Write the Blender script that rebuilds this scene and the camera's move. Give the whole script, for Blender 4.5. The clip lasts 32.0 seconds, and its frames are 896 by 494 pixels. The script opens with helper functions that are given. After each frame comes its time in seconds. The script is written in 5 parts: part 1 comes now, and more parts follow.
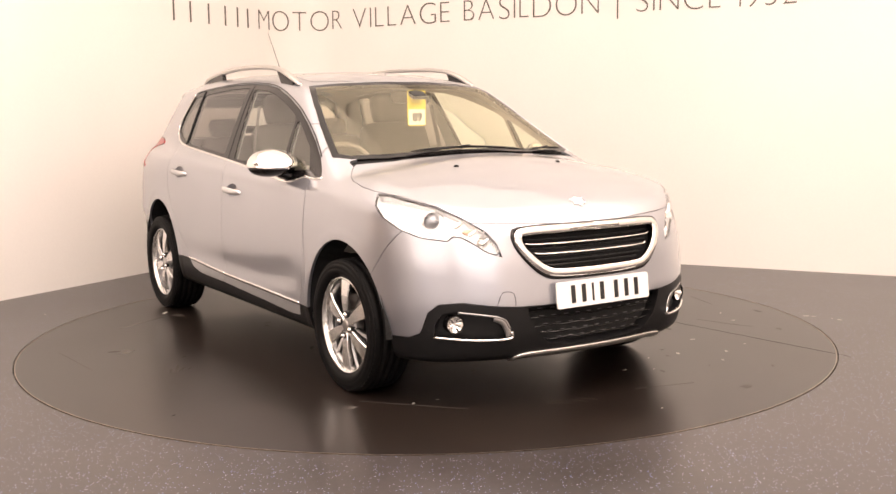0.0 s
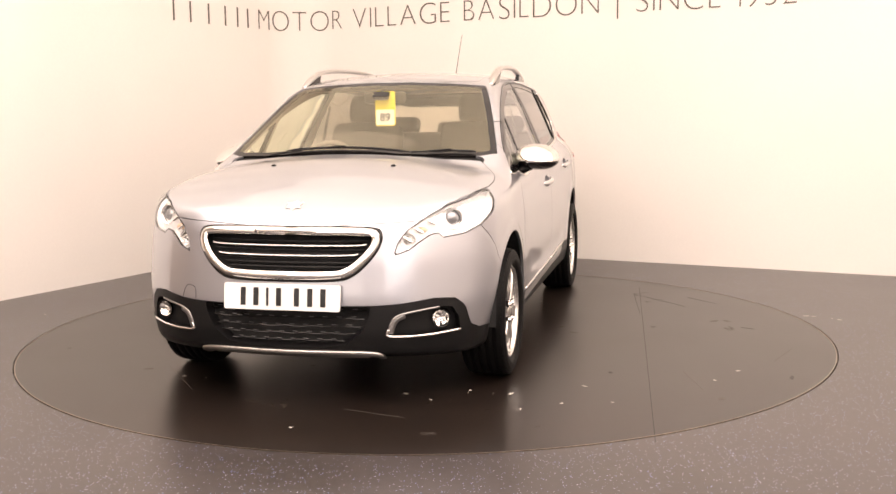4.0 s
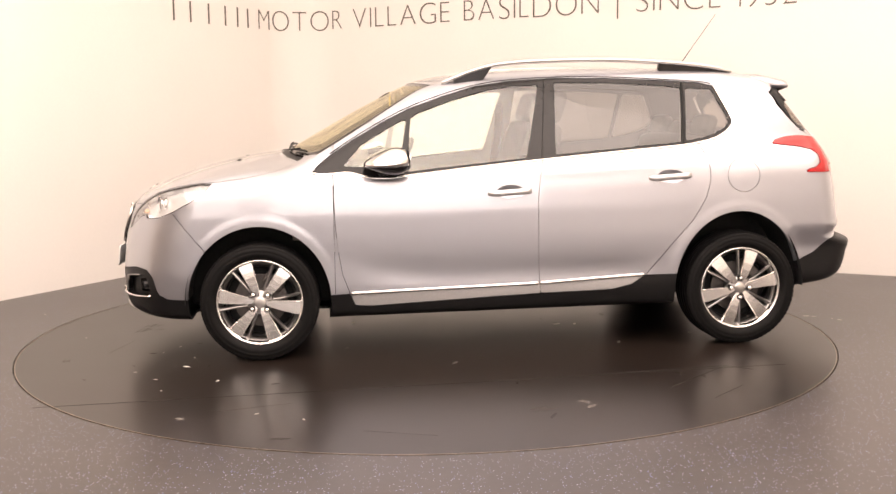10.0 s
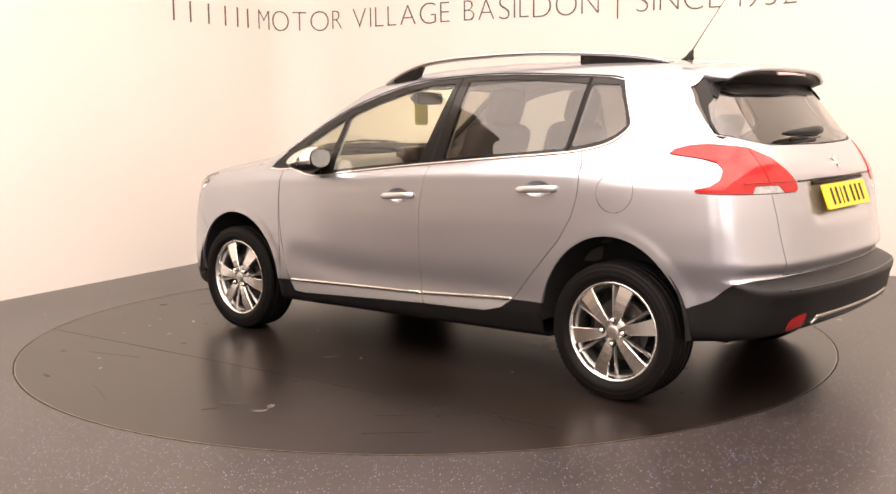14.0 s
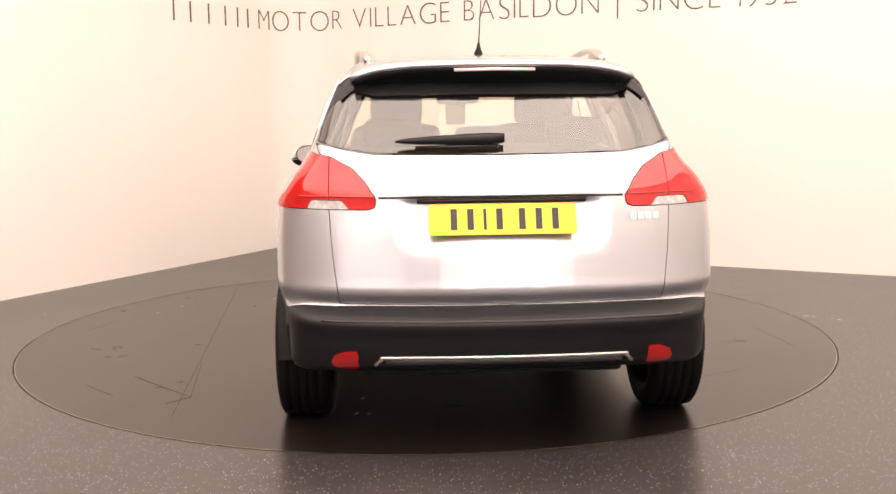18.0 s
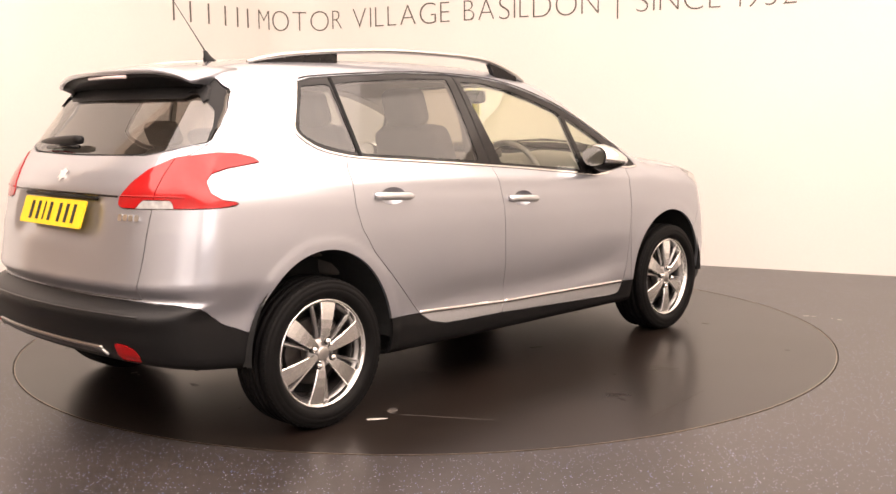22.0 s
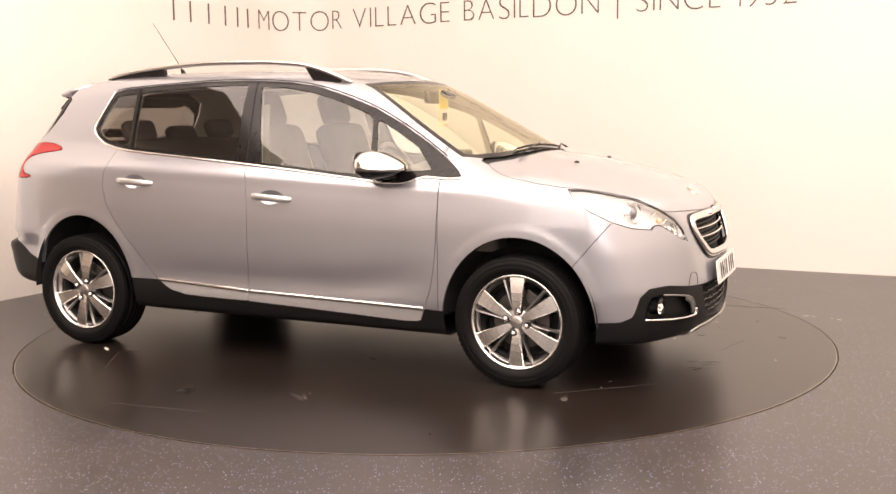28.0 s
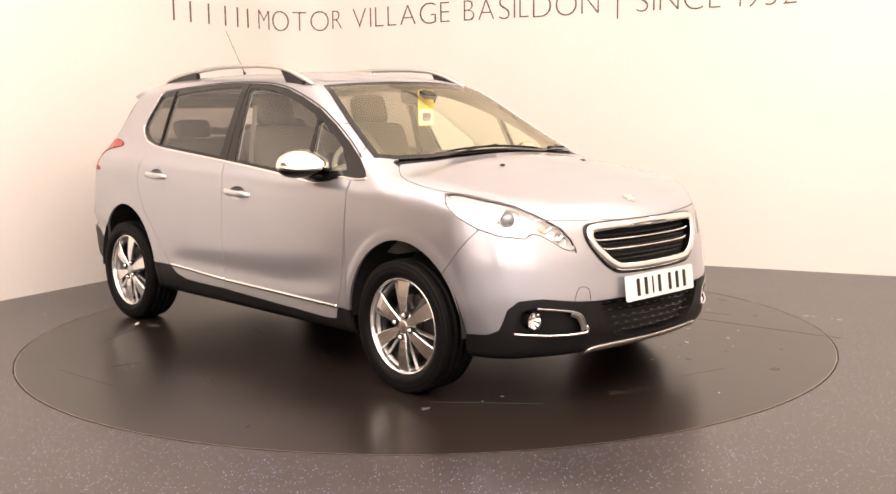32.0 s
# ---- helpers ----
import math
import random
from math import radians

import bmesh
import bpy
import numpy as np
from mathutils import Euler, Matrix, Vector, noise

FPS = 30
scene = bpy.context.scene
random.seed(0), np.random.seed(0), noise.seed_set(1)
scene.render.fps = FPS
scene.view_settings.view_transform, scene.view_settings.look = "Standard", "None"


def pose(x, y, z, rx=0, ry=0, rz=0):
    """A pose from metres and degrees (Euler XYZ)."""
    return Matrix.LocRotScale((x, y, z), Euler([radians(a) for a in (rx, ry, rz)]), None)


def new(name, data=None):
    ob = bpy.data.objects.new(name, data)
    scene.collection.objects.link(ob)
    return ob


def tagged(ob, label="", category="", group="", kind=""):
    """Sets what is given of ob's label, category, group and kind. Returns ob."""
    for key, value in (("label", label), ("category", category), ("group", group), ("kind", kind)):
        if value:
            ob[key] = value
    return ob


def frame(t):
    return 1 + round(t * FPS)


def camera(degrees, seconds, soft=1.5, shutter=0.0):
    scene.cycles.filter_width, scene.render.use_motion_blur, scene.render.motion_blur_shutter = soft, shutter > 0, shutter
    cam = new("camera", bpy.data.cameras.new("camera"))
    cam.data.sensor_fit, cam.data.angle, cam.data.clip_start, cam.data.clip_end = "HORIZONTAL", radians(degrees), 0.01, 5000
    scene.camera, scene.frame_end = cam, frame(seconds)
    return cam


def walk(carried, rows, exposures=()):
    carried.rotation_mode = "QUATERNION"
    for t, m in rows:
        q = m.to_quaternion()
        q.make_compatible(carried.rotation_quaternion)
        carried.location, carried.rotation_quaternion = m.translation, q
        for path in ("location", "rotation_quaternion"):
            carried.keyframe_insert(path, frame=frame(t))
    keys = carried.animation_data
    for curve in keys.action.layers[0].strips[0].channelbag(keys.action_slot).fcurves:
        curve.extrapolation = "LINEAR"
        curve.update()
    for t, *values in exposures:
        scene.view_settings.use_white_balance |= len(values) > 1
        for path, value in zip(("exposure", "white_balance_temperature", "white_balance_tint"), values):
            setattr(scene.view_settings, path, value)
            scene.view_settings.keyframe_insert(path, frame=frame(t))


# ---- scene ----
# Camera: a fixed tripod in front of the turntable.
cam = camera(47.3, 32.0)
EYE = pose(0.0, -5.863, 1.238, 82.634, 0.6173, -1.2396)
walk(cam, [(0.0, EYE), (32.0, EYE)])

OFFSET = Vector((-0.351, -0.192, 0.0))      # car's middle on the turntable
TABLE_R = 2.234


def heading(t):
    """The turntable's angle in degrees: even turn, then a soft stop."""
    rate, t0, t1 = 11.69, 28.95, 30.75
    if t <= t0:
        return -57.75 - rate * t
    s = min((t - t0) / (t1 - t0), 1.0)
    return -57.75 - rate * t0 - rate * (t1 - t0) * (s - s * s / 2) * 1.0


# World: the booth is closed, so only a faint grey is left outside.
world = bpy.data.worlds.new("world")
world.use_nodes = True
world.node_tree.nodes["Background"].inputs[0].default_value = (0.8, 0.75, 0.7, 1)
world.node_tree.nodes["Background"].inputs[1].default_value = 0.05
scene.world = world
scene.view_settings.exposure = 0.0

# Ceiling panels are the booth's only light.
LAMP_WATTS = 43.5
LAMP_COLOUR = (1.0, 0.815, 0.705)
FRONT_COLOUR = (1.0, 0.815, 0.725)
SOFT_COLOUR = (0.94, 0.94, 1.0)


# ---- materials ----
def material(name, colour, rough=0.5, metal=0.0, grain=0.0, scale=60.0, bump=0.0, bump_scale=300.0, coat=0.0,
             stain=0.0, stain_scale=2.5, rough_var=0.0, spec=0.5, emit=0.0):
    m = bpy.data.materials.new(name)
    m.use_nodes = True
    nt = m.node_tree
    b = nt.nodes["Principled BSDF"]
    b.inputs["Roughness"].default_value = rough
    b.inputs["Metallic"].default_value = metal
    b.inputs["Coat Weight"].default_value = coat
    b.inputs["Coat Roughness"].default_value = 0.03
    b.inputs["Specular IOR Level"].default_value = spec
    b.inputs["Base Color"].default_value = (*colour, 1)
    if emit:
        b.inputs["Emission Color"].default_value = (*colour, 1)
        b.inputs["Emission Strength"].default_value = emit
    co = nt.nodes.new("ShaderNodeTexCoord")
    last = None
    for amount, size in ((grain, scale), (stain, stain_scale)):
        if not amount:
            continue
        no = nt.nodes.new("ShaderNodeTexNoise")
        no.inputs["Scale"].default_value = size
        no.inputs["Detail"].default_value = 6
        nt.links.new(co.outputs["Object"], no.inputs["Vector"])
        mr = nt.nodes.new("ShaderNodeMapRange")
        mr.inputs["From Min"].default_value, mr.inputs["From Max"].default_value = 0.3, 0.7
        mr.inputs["To Min"].default_value, mr.inputs["To Max"].default_value = 1 - amount, 1 + amount
        nt.links.new(no.outputs["Fac"], mr.inputs["Value"])
        mx = nt.nodes.new("ShaderNodeVectorMath")
        mx.operation = "SCALE"
        mx.inputs[0].default_value = colour
        if last:
            nt.links.new(last, mx.inputs[0])
        nt.links.new(mr.outputs["Result"], mx.inputs["Scale"])
        last = mx.outputs["Vector"]
        if rough_var:
            m2 = nt.nodes.new("ShaderNodeMapRange")
            m2.inputs["From Min"].default_value, m2.inputs["From Max"].default_value = 0.3, 0.7
            m2.inputs["To Min"].default_value, m2.inputs["To Max"].default_value = rough - rough_var, rough + rough_var
            nt.links.new(no.outputs["Fac"], m2.inputs["Value"])
            nt.links.new(m2.outputs["Result"], b.inputs["Roughness"])
    if last:
        nt.links.new(last, b.inputs["Base Color"])
    if bump:
        no = nt.nodes.new("ShaderNodeTexNoise")
        no.inputs["Scale"].default_value = bump_scale
        no.inputs["Detail"].default_value = 3
        nt.links.new(co.outputs["Object"], no.inputs["Vector"])
        bp = nt.nodes.new("ShaderNodeBump")
        bp.inputs["Strength"].default_value = bump
        bp.inputs["Distance"].default_value = 0.002
        nt.links.new(no.outputs["Fac"], bp.inputs["Height"])
        nt.links.new(bp.outputs["Normal"], b.inputs["Normal"])
    return m


def glass_material(name, tint, face=0.08, rough=0.0, sheen=(1, 1, 1)):
    """Thin pane: tinted see-through, with a gloss that grows from face to full at a grazing angle, alike from both sides."""
    m = bpy.data.materials.new(name)
    m.use_nodes = True
    nt = m.node_tree
    nt.nodes.remove(nt.nodes["Principled BSDF"])
    tr = nt.nodes.new("ShaderNodeBsdfTransparent")
    tr.inputs["Color"].default_value = (*tint, 1)
    gl = nt.nodes.new("ShaderNodeBsdfGlossy")
    gl.inputs["Roughness"].default_value = rough
    gl.inputs["Color"].default_value = (*sheen, 1)
    lw = nt.nodes.new("ShaderNodeLayerWeight")
    lw.inputs["Blend"].default_value = 0.5
    up = nt.nodes.new("ShaderNodeMath")
    up.operation, up.inputs[1].default_value = "POWER", 5.0
    nt.links.new(lw.outputs["Facing"], up.inputs[0])
    ad = nt.nodes.new("ShaderNodeMath")
    ad.operation, ad.inputs[1].default_value, ad.inputs[2].default_value = "MULTIPLY_ADD", 1.0 - face, face
    nt.links.new(up.outputs[0], ad.inputs[0])
    mx = nt.nodes.new("ShaderNodeMixShader")
    nt.links.new(ad.outputs[0], mx.inputs[0])
    nt.links.new(tr.outputs[0], mx.inputs[1])
    nt.links.new(gl.outputs[0], mx.inputs[2])
    nt.links.new(mx.outputs[0], nt.nodes["Material Output"].inputs["Surface"])
    return m


def floor_material(name, colour, rough, speck, vary=0.05):
    """Dark vinyl with soft scuffs, and flecks where speck is set."""
    m = material(name, colour, rough, grain=0.10, scale=35, stain=0.22, stain_scale=1.3, rough_var=vary, bump=0.05, bump_scale=120, spec=0.45)
    if speck:
        nt = m.node_tree
        b = nt.nodes["Principled BSDF"]
        co = nt.nodes.new("ShaderNodeTexCoord")
        vo = nt.nodes.new("ShaderNodeTexVoronoi")
        vo.inputs["Scale"].default_value = 80
        nt.links.new(co.outputs["Object"], vo.inputs["Vector"])
        near = nt.nodes.new("ShaderNodeMath")
        near.operation, near.inputs[1].default_value = "LESS_THAN", 0.19
        nt.links.new(vo.outputs["Distance"], near.inputs[0])
        sep = nt.nodes.new("ShaderNodeSeparateColor")
        nt.links.new(vo.outputs["Color"], sep.inputs[0])
        pick = nt.nodes.new("ShaderNodeMath")
        pick.operation, pick.inputs[1].default_value = "GREATER_THAN", 0.40
        nt.links.new(sep.outputs[0], pick.inputs[0])
        both = nt.nodes.new("ShaderNodeMath")
        both.operation = "MULTIPLY"
        nt.links.new(near.outputs[0], both.inputs[0])
        nt.links.new(pick.outputs[0], both.inputs[1])
        tint = nt.nodes.new("ShaderNodeMix")
        tint.data_type = "RGBA"
        tint.inputs[6].default_value, tint.inputs[7].default_value = (0.17, 0.25, 0.52, 1), (0.42, 0.43, 0.50, 1)
        nt.links.new(sep.outputs[1], tint.inputs[0])
        mix = nt.nodes.new("ShaderNodeMix")
        mix.data_type = "RGBA"
        src = b.inputs["Base Color"].links[0].from_socket
        nt.links.new(both.outputs[0], mix.inputs[0])
        nt.links.new(src, mix.inputs[6])
        nt.links.new(tint.outputs[2], mix.inputs[7])
        nt.links.new(mix.outputs[2], b.inputs["Base Color"])
    return m


WALL = material("wall paint", (0.82, 0.787, 0.745), 0.55, stain=0.02, stain_scale=0.8, bump=0.05, bump_scale=90, grain=0.01)
TAUPE = material("taupe wall paint", (0.66, 0.55, 0.44), 0.7, grain=0.02, scale=20, stain=0.05, stain_scale=1.0)
CEIL = material("ceiling paint", (0.86, 0.83, 0.78), 0.8, grain=0.02, scale=8)
FLOOR = floor_material("fleck vinyl floor", (0.040, 0.0335, 0.0315), 0.31, True, 0.02)
TABLE = floor_material("turntable vinyl", (0.0140, 0.0100, 0.0080), 0.285, False, 0.012)
PAINT = material("metallic silver paint", (0.435, 0.443, 0.482), 0.335, 0.82, grain=0.05, scale=900, coat=1.0, stain=0.015, stain_scale=3)
PAINT.node_tree.nodes["Principled BSDF"].inputs["Coat IOR"].default_value = 1.62
PAINT.node_tree.nodes["Principled BSDF"].inputs["Coat Roughness"].default_value = 0.05
BLACK = material("black textured plastic", (0.0075, 0.0072, 0.0075), 0.42, spec=0.25, grain=0.15, scale=200, bump=0.15, bump_scale=600)
GLOSS = material("gloss black trim", (0.010, 0.009, 0.009), 0.12, spec=0.3, grain=0.1, scale=40)
RUBBER = material("tyre rubber", (0.0045, 0.0042, 0.0042), 0.6, spec=0.14, grain=0.2, scale=60, bump=0.1, bump_scale=400)
CHROME = material("chrome", (0.86, 0.84, 0.82), 0.07, 1.0, grain=0.02, scale=20)
SATIN = material("satin silver trim", (0.62, 0.60, 0.58), 0.28, 1.0, grain=0.04, scale=200)
HANDLE = material("satin handle silver", (0.66, 0.66, 0.67), 0.36, 0.9, grain=0.03, scale=200, coat=0.6)
ALLOY = material("machined alloy", (0.90, 0.89, 0.87), 0.22, 1.0, grain=0.05, scale=150)
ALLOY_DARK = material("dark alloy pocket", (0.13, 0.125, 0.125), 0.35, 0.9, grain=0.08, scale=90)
ALLOY_MID = material("grey cast alloy", (0.36, 0.35, 0.345), 0.32, 0.95, grain=0.06, scale=120)
REVERSE = material("clear reversing lens", (0.36, 0.355, 0.35), 0.12, coat=0.5, stain=0.3, stain_scale=45)
IRON = material("brake iron", (0.10, 0.09, 0.085), 0.5, 0.8, grain=0.2, scale=40)
LINER = material("wheel arch felt", (0.010, 0.010, 0.010), 0.9, grain=0.3, scale=50)
CLOTH = material("taupe seat cloth", (0.11, 0.097, 0.085), 0.9, grain=0.05, scale=60, stain=0.05, stain_scale=6)
TRIM = material("charcoal cabin plastic", (0.20, 0.18, 0.155), 0.6, grain=0.1, scale=150, bump=0.1, bump_scale=500)
LINING = material("pale grey headlining", (0.62, 0.59, 0.54), 0.9, grain=0.04, scale=200)
RED = material("red lamp lens", (0.36, 0.006, 0.007), 0.10, coat=0.3, spec=0.4, grain=0.06, scale=30)
AMBER = material("pale amber bulb", (0.80, 0.55, 0.38), 0.2, grain=0.05, scale=30)
BOWL = material("bright lamp bowl", (0.82, 0.82, 0.82), 0.24, 0.4, grain=0.05, scale=40)
CLEAR = glass_material("clear lamp lens", (0.93, 0.93, 0.93), 0.05)
GLASS = glass_material("clear green glass", (0.925, 0.985, 0.925), 0.08)
SCREEN = glass_material("windscreen glass", (0.98, 0.95, 0.78), 0.14, sheen=(1.0, 0.95, 0.78))
PRIVACY = glass_material("privacy tint glass", (0.37, 0.355, 0.34), 0.08)
REARGL = glass_material("tinted rear glass", (0.64, 0.61, 0.57), 0.10)
MIRROR = material("mirror glass", (0.85, 0.86, 0.86), 0.01, 1.0, grain=0.01)
PLATE_W = material("white reflective plate", (0.80, 0.79, 0.77), 0.35, grain=0.02, scale=90)
PLATE_Y = material("yellow reflective plate", (0.86, 0.58, 0.015), 0.35, grain=0.02, scale=90)
INK = material("black ink", (0.012, 0.012, 0.012), 0.5, grain=0.1)
LETTER = material("grey brown wall lettering", (0.12, 0.105, 0.088), 0.6, grain=0.08, scale=30)
TAG_Y = material("yellow tag card", (0.85, 0.72, 0.02), 0.6, grain=0.02)
TAG_W = material("white tag card", (0.85, 0.84, 0.80), 0.6, grain=0.02)
STEEL = material("turntable edge steel", (0.42, 0.36, 0.29), 0.35, 1.0, grain=0.2, scale=25)
TRIM_GREY = material("dark grey satin plastic", (0.30, 0.295, 0.295), 0.28, spec=0.5, grain=0.12, scale=200, bump=0.05, bump_scale=500)
DARK = material("dark gap", (0.008, 0.008, 0.008), 0.9, grain=0.2)
LIGHT = material("lit ceiling diffuser", (1.0, 0.93, 0.84), 0.6, emit=0.35)
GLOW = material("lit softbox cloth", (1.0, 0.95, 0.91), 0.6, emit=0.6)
SEAM = material("deck seam", (0.010, 0.008, 0.007), 0.6, grain=0.2)
SCRAP = material("pale paper scrap", (0.60, 0.57, 0.52), 0.7, grain=0.08)


# ---- mesh helpers ----
def smooth(mesh, on=True):
    mesh.polygons.foreach_set("use_smooth", [on] * len(mesh.polygons))


def part(name, bm, mat, parent=None, label="", shade=False, bevel=0.0):
    if bevel:
        bmesh.ops.bevel(bm, geom=bm.edges[:], offset=bevel, segments=2, affect="EDGES", profile=0.5)
    bmesh.ops.recalc_face_normals(bm, faces=bm.faces)
    me = bpy.data.meshes.new(name)
    bm.to_mesh(me)
    bm.free()
    me.materials.append(mat)
    if shade:
        smooth(me)
    ob = new(name, me)
    if parent:
        ob.parent = parent
    if label:
        tagged(ob, label)
    return ob


def box(cx, cy, cz, sx, sy, sz, bm=None, rot=None):
    bm = bm or bmesh.new()
    got = bmesh.ops.create_cube(bm, size=1.0)
    m = Matrix.Translation((cx, cy, cz)) @ (rot or Matrix()) @ Matrix.Diagonal((sx, sy, sz, 1))
    bmesh.ops.transform(bm, matrix=m, verts=got["verts"])
    return bm


def loft(rings, closed=True, caps=True):
    """Skin over rings of equal length."""
    bm = bmesh.new()
    vs = [[bm.verts.new(p) for p in ring] for ring in rings]
    n = len(rings[0])
    for a, b in zip(vs, vs[1:]):
        for i in range(n if closed else n - 1):
            j = (i + 1) % n
            bm.faces.new((a[i], a[j], b[j], b[i]))
    if caps and closed:
        bm.faces.new(vs[0][::-1])
        bm.faces.new(vs[-1])
    return bm


def tube(points, r, sides=8, flat=1.0, up=(0, 0, 1), taper=None):
    """A round or flattened bar along points."""
    pts = [Vector(p) for p in points]
    rings = []
    for i, p in enumerate(pts):
        d = (pts[min(i + 1, len(pts) - 1)] - pts[max(i - 1, 0)]).normalized()
        s = d.cross(Vector(up))
        s = s.normalized() if s.length > 1e-6 else Vector((1, 0, 0))
        u = s.cross(d)
        k = r if taper is None else r * taper[i]
        rings.append([p + s * (k * math.cos(a)) + u * (k * flat * math.sin(a)) for a in [2 * math.pi * j / sides for j in range(sides)]])
    return loft(rings)


def lathe(profile, sides=48, axis="y"):
    """Turn (radius, depth) pairs about the y axis."""
    rings = []
    for k in range(sides):
        a = 2 * math.pi * k / sides
        rings.append([(r * math.cos(a), d, r * math.sin(a)) for r, d in profile])
    bm = bmesh.new()
    vs = [[bm.verts.new(p) for p in ring] for ring in rings]
    for k in range(sides):
        a, b = vs[k], vs[(k + 1) % sides]
        for i in range(len(profile) - 1):
            bm.faces.new((a[i], a[i + 1], b[i + 1], b[i]))
    bmesh.ops.remove_doubles(bm, verts=bm.verts, dist=1e-5)
    return bm


def slab(outline, depth, to3d, bm=None):
    """A flat plate: 2D outline, front mapped by to3d(u, v, d)."""
    bm = bm or bmesh.new()
    a = [bm.verts.new(to3d(u, v, 0.0)) for u, v in outline]
    b = [bm.verts.new(to3d(u, v, depth)) for u, v in outline]
    bm.faces.new(a)
    bm.faces.new(b[::-1])
    n = len(outline)
    for i in range(n):
        bm.faces.new((a[i], b[i], b[(i + 1) % n], a[(i + 1) % n]))
    return bm


def rounded(w, h, r, n=5):
    pts = []
    for cx, cy, a0 in ((w / 2 - r, h / 2 - r, 0), (-w / 2 + r, h / 2 - r, 90), (-w / 2 + r, -h / 2 + r, 180), (w / 2 - r, -h / 2 + r, 270)):
        for i in range(n + 1):
            a = radians(a0 + 90 * i / n)
            pts.append((cx + r * math.cos(a), cy + r * math.sin(a)))
    return pts


def spline(points, n=8, closed=False):
    """Catmull-Rom through the points."""
    P = [Vector(p) for p in points]
    out, m = [], len(P)
    for i in range(m if closed else m - 1):
        if closed:
            a, b, c, d = P[i - 1], P[i], P[(i + 1) % m], P[(i + 2) % m]
        else:
            a, b, c, d = P[max(i - 1, 0)], P[i], P[i + 1], P[min(i + 2, m - 1)]
        for k in range(n):
            t = k / n
            out.append(0.5 * (2 * b + (c - a) * t + (2 * a - 5 * b + 4 * c - d) * t * t + (3 * b - a - 3 * c + d) * t ** 3))
    if not closed:
        out.append(P[-1])
    return out


# ---- the booth ----
CORNER = Vector((-1.24, 4.17))
ALONG_R = Vector((0.8833, -0.4688))
ALONG_L = Vector((-0.4895, -0.8720))
ROUND = 0.45
LEN_R, LEN_L, HIGH = 9.0, 11.5, 4.3
OPEN_L, UNSEEN_BAY = 5.2, 4.0        # past here an unseen bay with taupe walls is added for browner reflections


def wall_point(s):
    """Plan point and inward normal on the two lettered walls; s runs from the corner, negative on the left wall."""
    arc = ROUND * math.pi / 2
    mid = CORNER + (ALONG_R + ALONG_L) * ROUND
    if s > arc / 2:
        return CORNER + ALONG_R * (ROUND + s - arc / 2), ALONG_L
    if s < -arc / 2:
        return CORNER + ALONG_L * (ROUND - s - arc / 2), ALONG_R
    a = (s / arc + 0.5) * math.pi / 2
    n = ALONG_R * math.cos(a) + ALONG_L * math.sin(a)
    return mid - n * ROUND, n


def wall_strip(name, stations, label):
    bm = bmesh.new()
    rows = []
    for s in stations:
        p, n = wall_point(s)
        o = p - n * 0.12
        rows.append([bm.verts.new((q.x, q.y, z)) for q, z in ((p, -0.02), (p, HIGH), (o, HIGH), (o, -0.02))])
    for a, b in zip(rows, rows[1:]):
        for i in range(4):
            bm.faces.new((a[i], a[(i + 1) % 4], b[(i + 1) % 4], b[i]))
    bm.faces.new(rows[0])
    bm.faces.new(rows[-1][::-1])
    ob = part(name, bm, WALL)
    return tagged(ob, label, "wall", kind="structure")


ARC = ROUND * math.pi / 2
wall_strip("wall_left", [-(OPEN_L - ROUND + ARC / 2), -ARC / 2], "smooth cream painted wall of the photo booth")
wall_strip("wall_corner", [ARC * (i / 48 - 0.5) for i in range(49)], "rounded cream painted wall corner of the booth")
wall_strip("wall_right", [ARC / 2, LEN_R - ROUND + ARC / 2], "smooth cream painted wall with thin lettering")


def flat_wall(name, a, b, label, mat=WALL):
    d = (b - a).normalized()
    n = Vector((-d.y, d.x)) * 0.12
    bm = bmesh.new()
    q = [(a.x, a.y), (b.x, b.y), (b.x + n.x, b.y + n.y), (a.x + n.x, a.y + n.y)]
    lo = [bm.verts.new((x, y, -0.02)) for x, y in q]
    hi = [bm.verts.new((x, y, HIGH)) for x, y in q]
    bm.faces.new(lo[::-1])
    bm.faces.new(hi)
    for i in range(4):
        bm.faces.new((lo[i], lo[(i + 1) % 4], hi[(i + 1) % 4], hi[i]))
    tagged(part(name, bm, mat), label, "wall", kind="structure")


END_R, END_L = CORNER + ALONG_R * LEN_R, CORNER + ALONG_L * LEN_L
FAR = CORNER + ALONG_R * LEN_R + ALONG_L * LEN_L
flat_wall("wall_near_right", FAR, END_R, "plain cream painted wall behind the camera")
BAY_A = CORNER + ALONG_L * OPEN_L - ALONG_R * 0.12
BAY_B, BAY_C = BAY_A - ALONG_R * UNSEEN_BAY, CORNER + ALONG_L * LEN_L - ALONG_R * (UNSEEN_BAY + 0.12)
flat_wall("wall_near_left", BAY_C, FAR, "plain cream painted wall behind the camera")
# Added out of view: these two walls only put brown into the car's reflections.
flat_wall("wall_unseen_end", BAY_A, BAY_B, "unseen taupe wall added to brown the reflections", TAUPE)
flat_wall("wall_unseen_side", BAY_B, BAY_C, "unseen taupe wall added to brown the reflections", TAUPE)

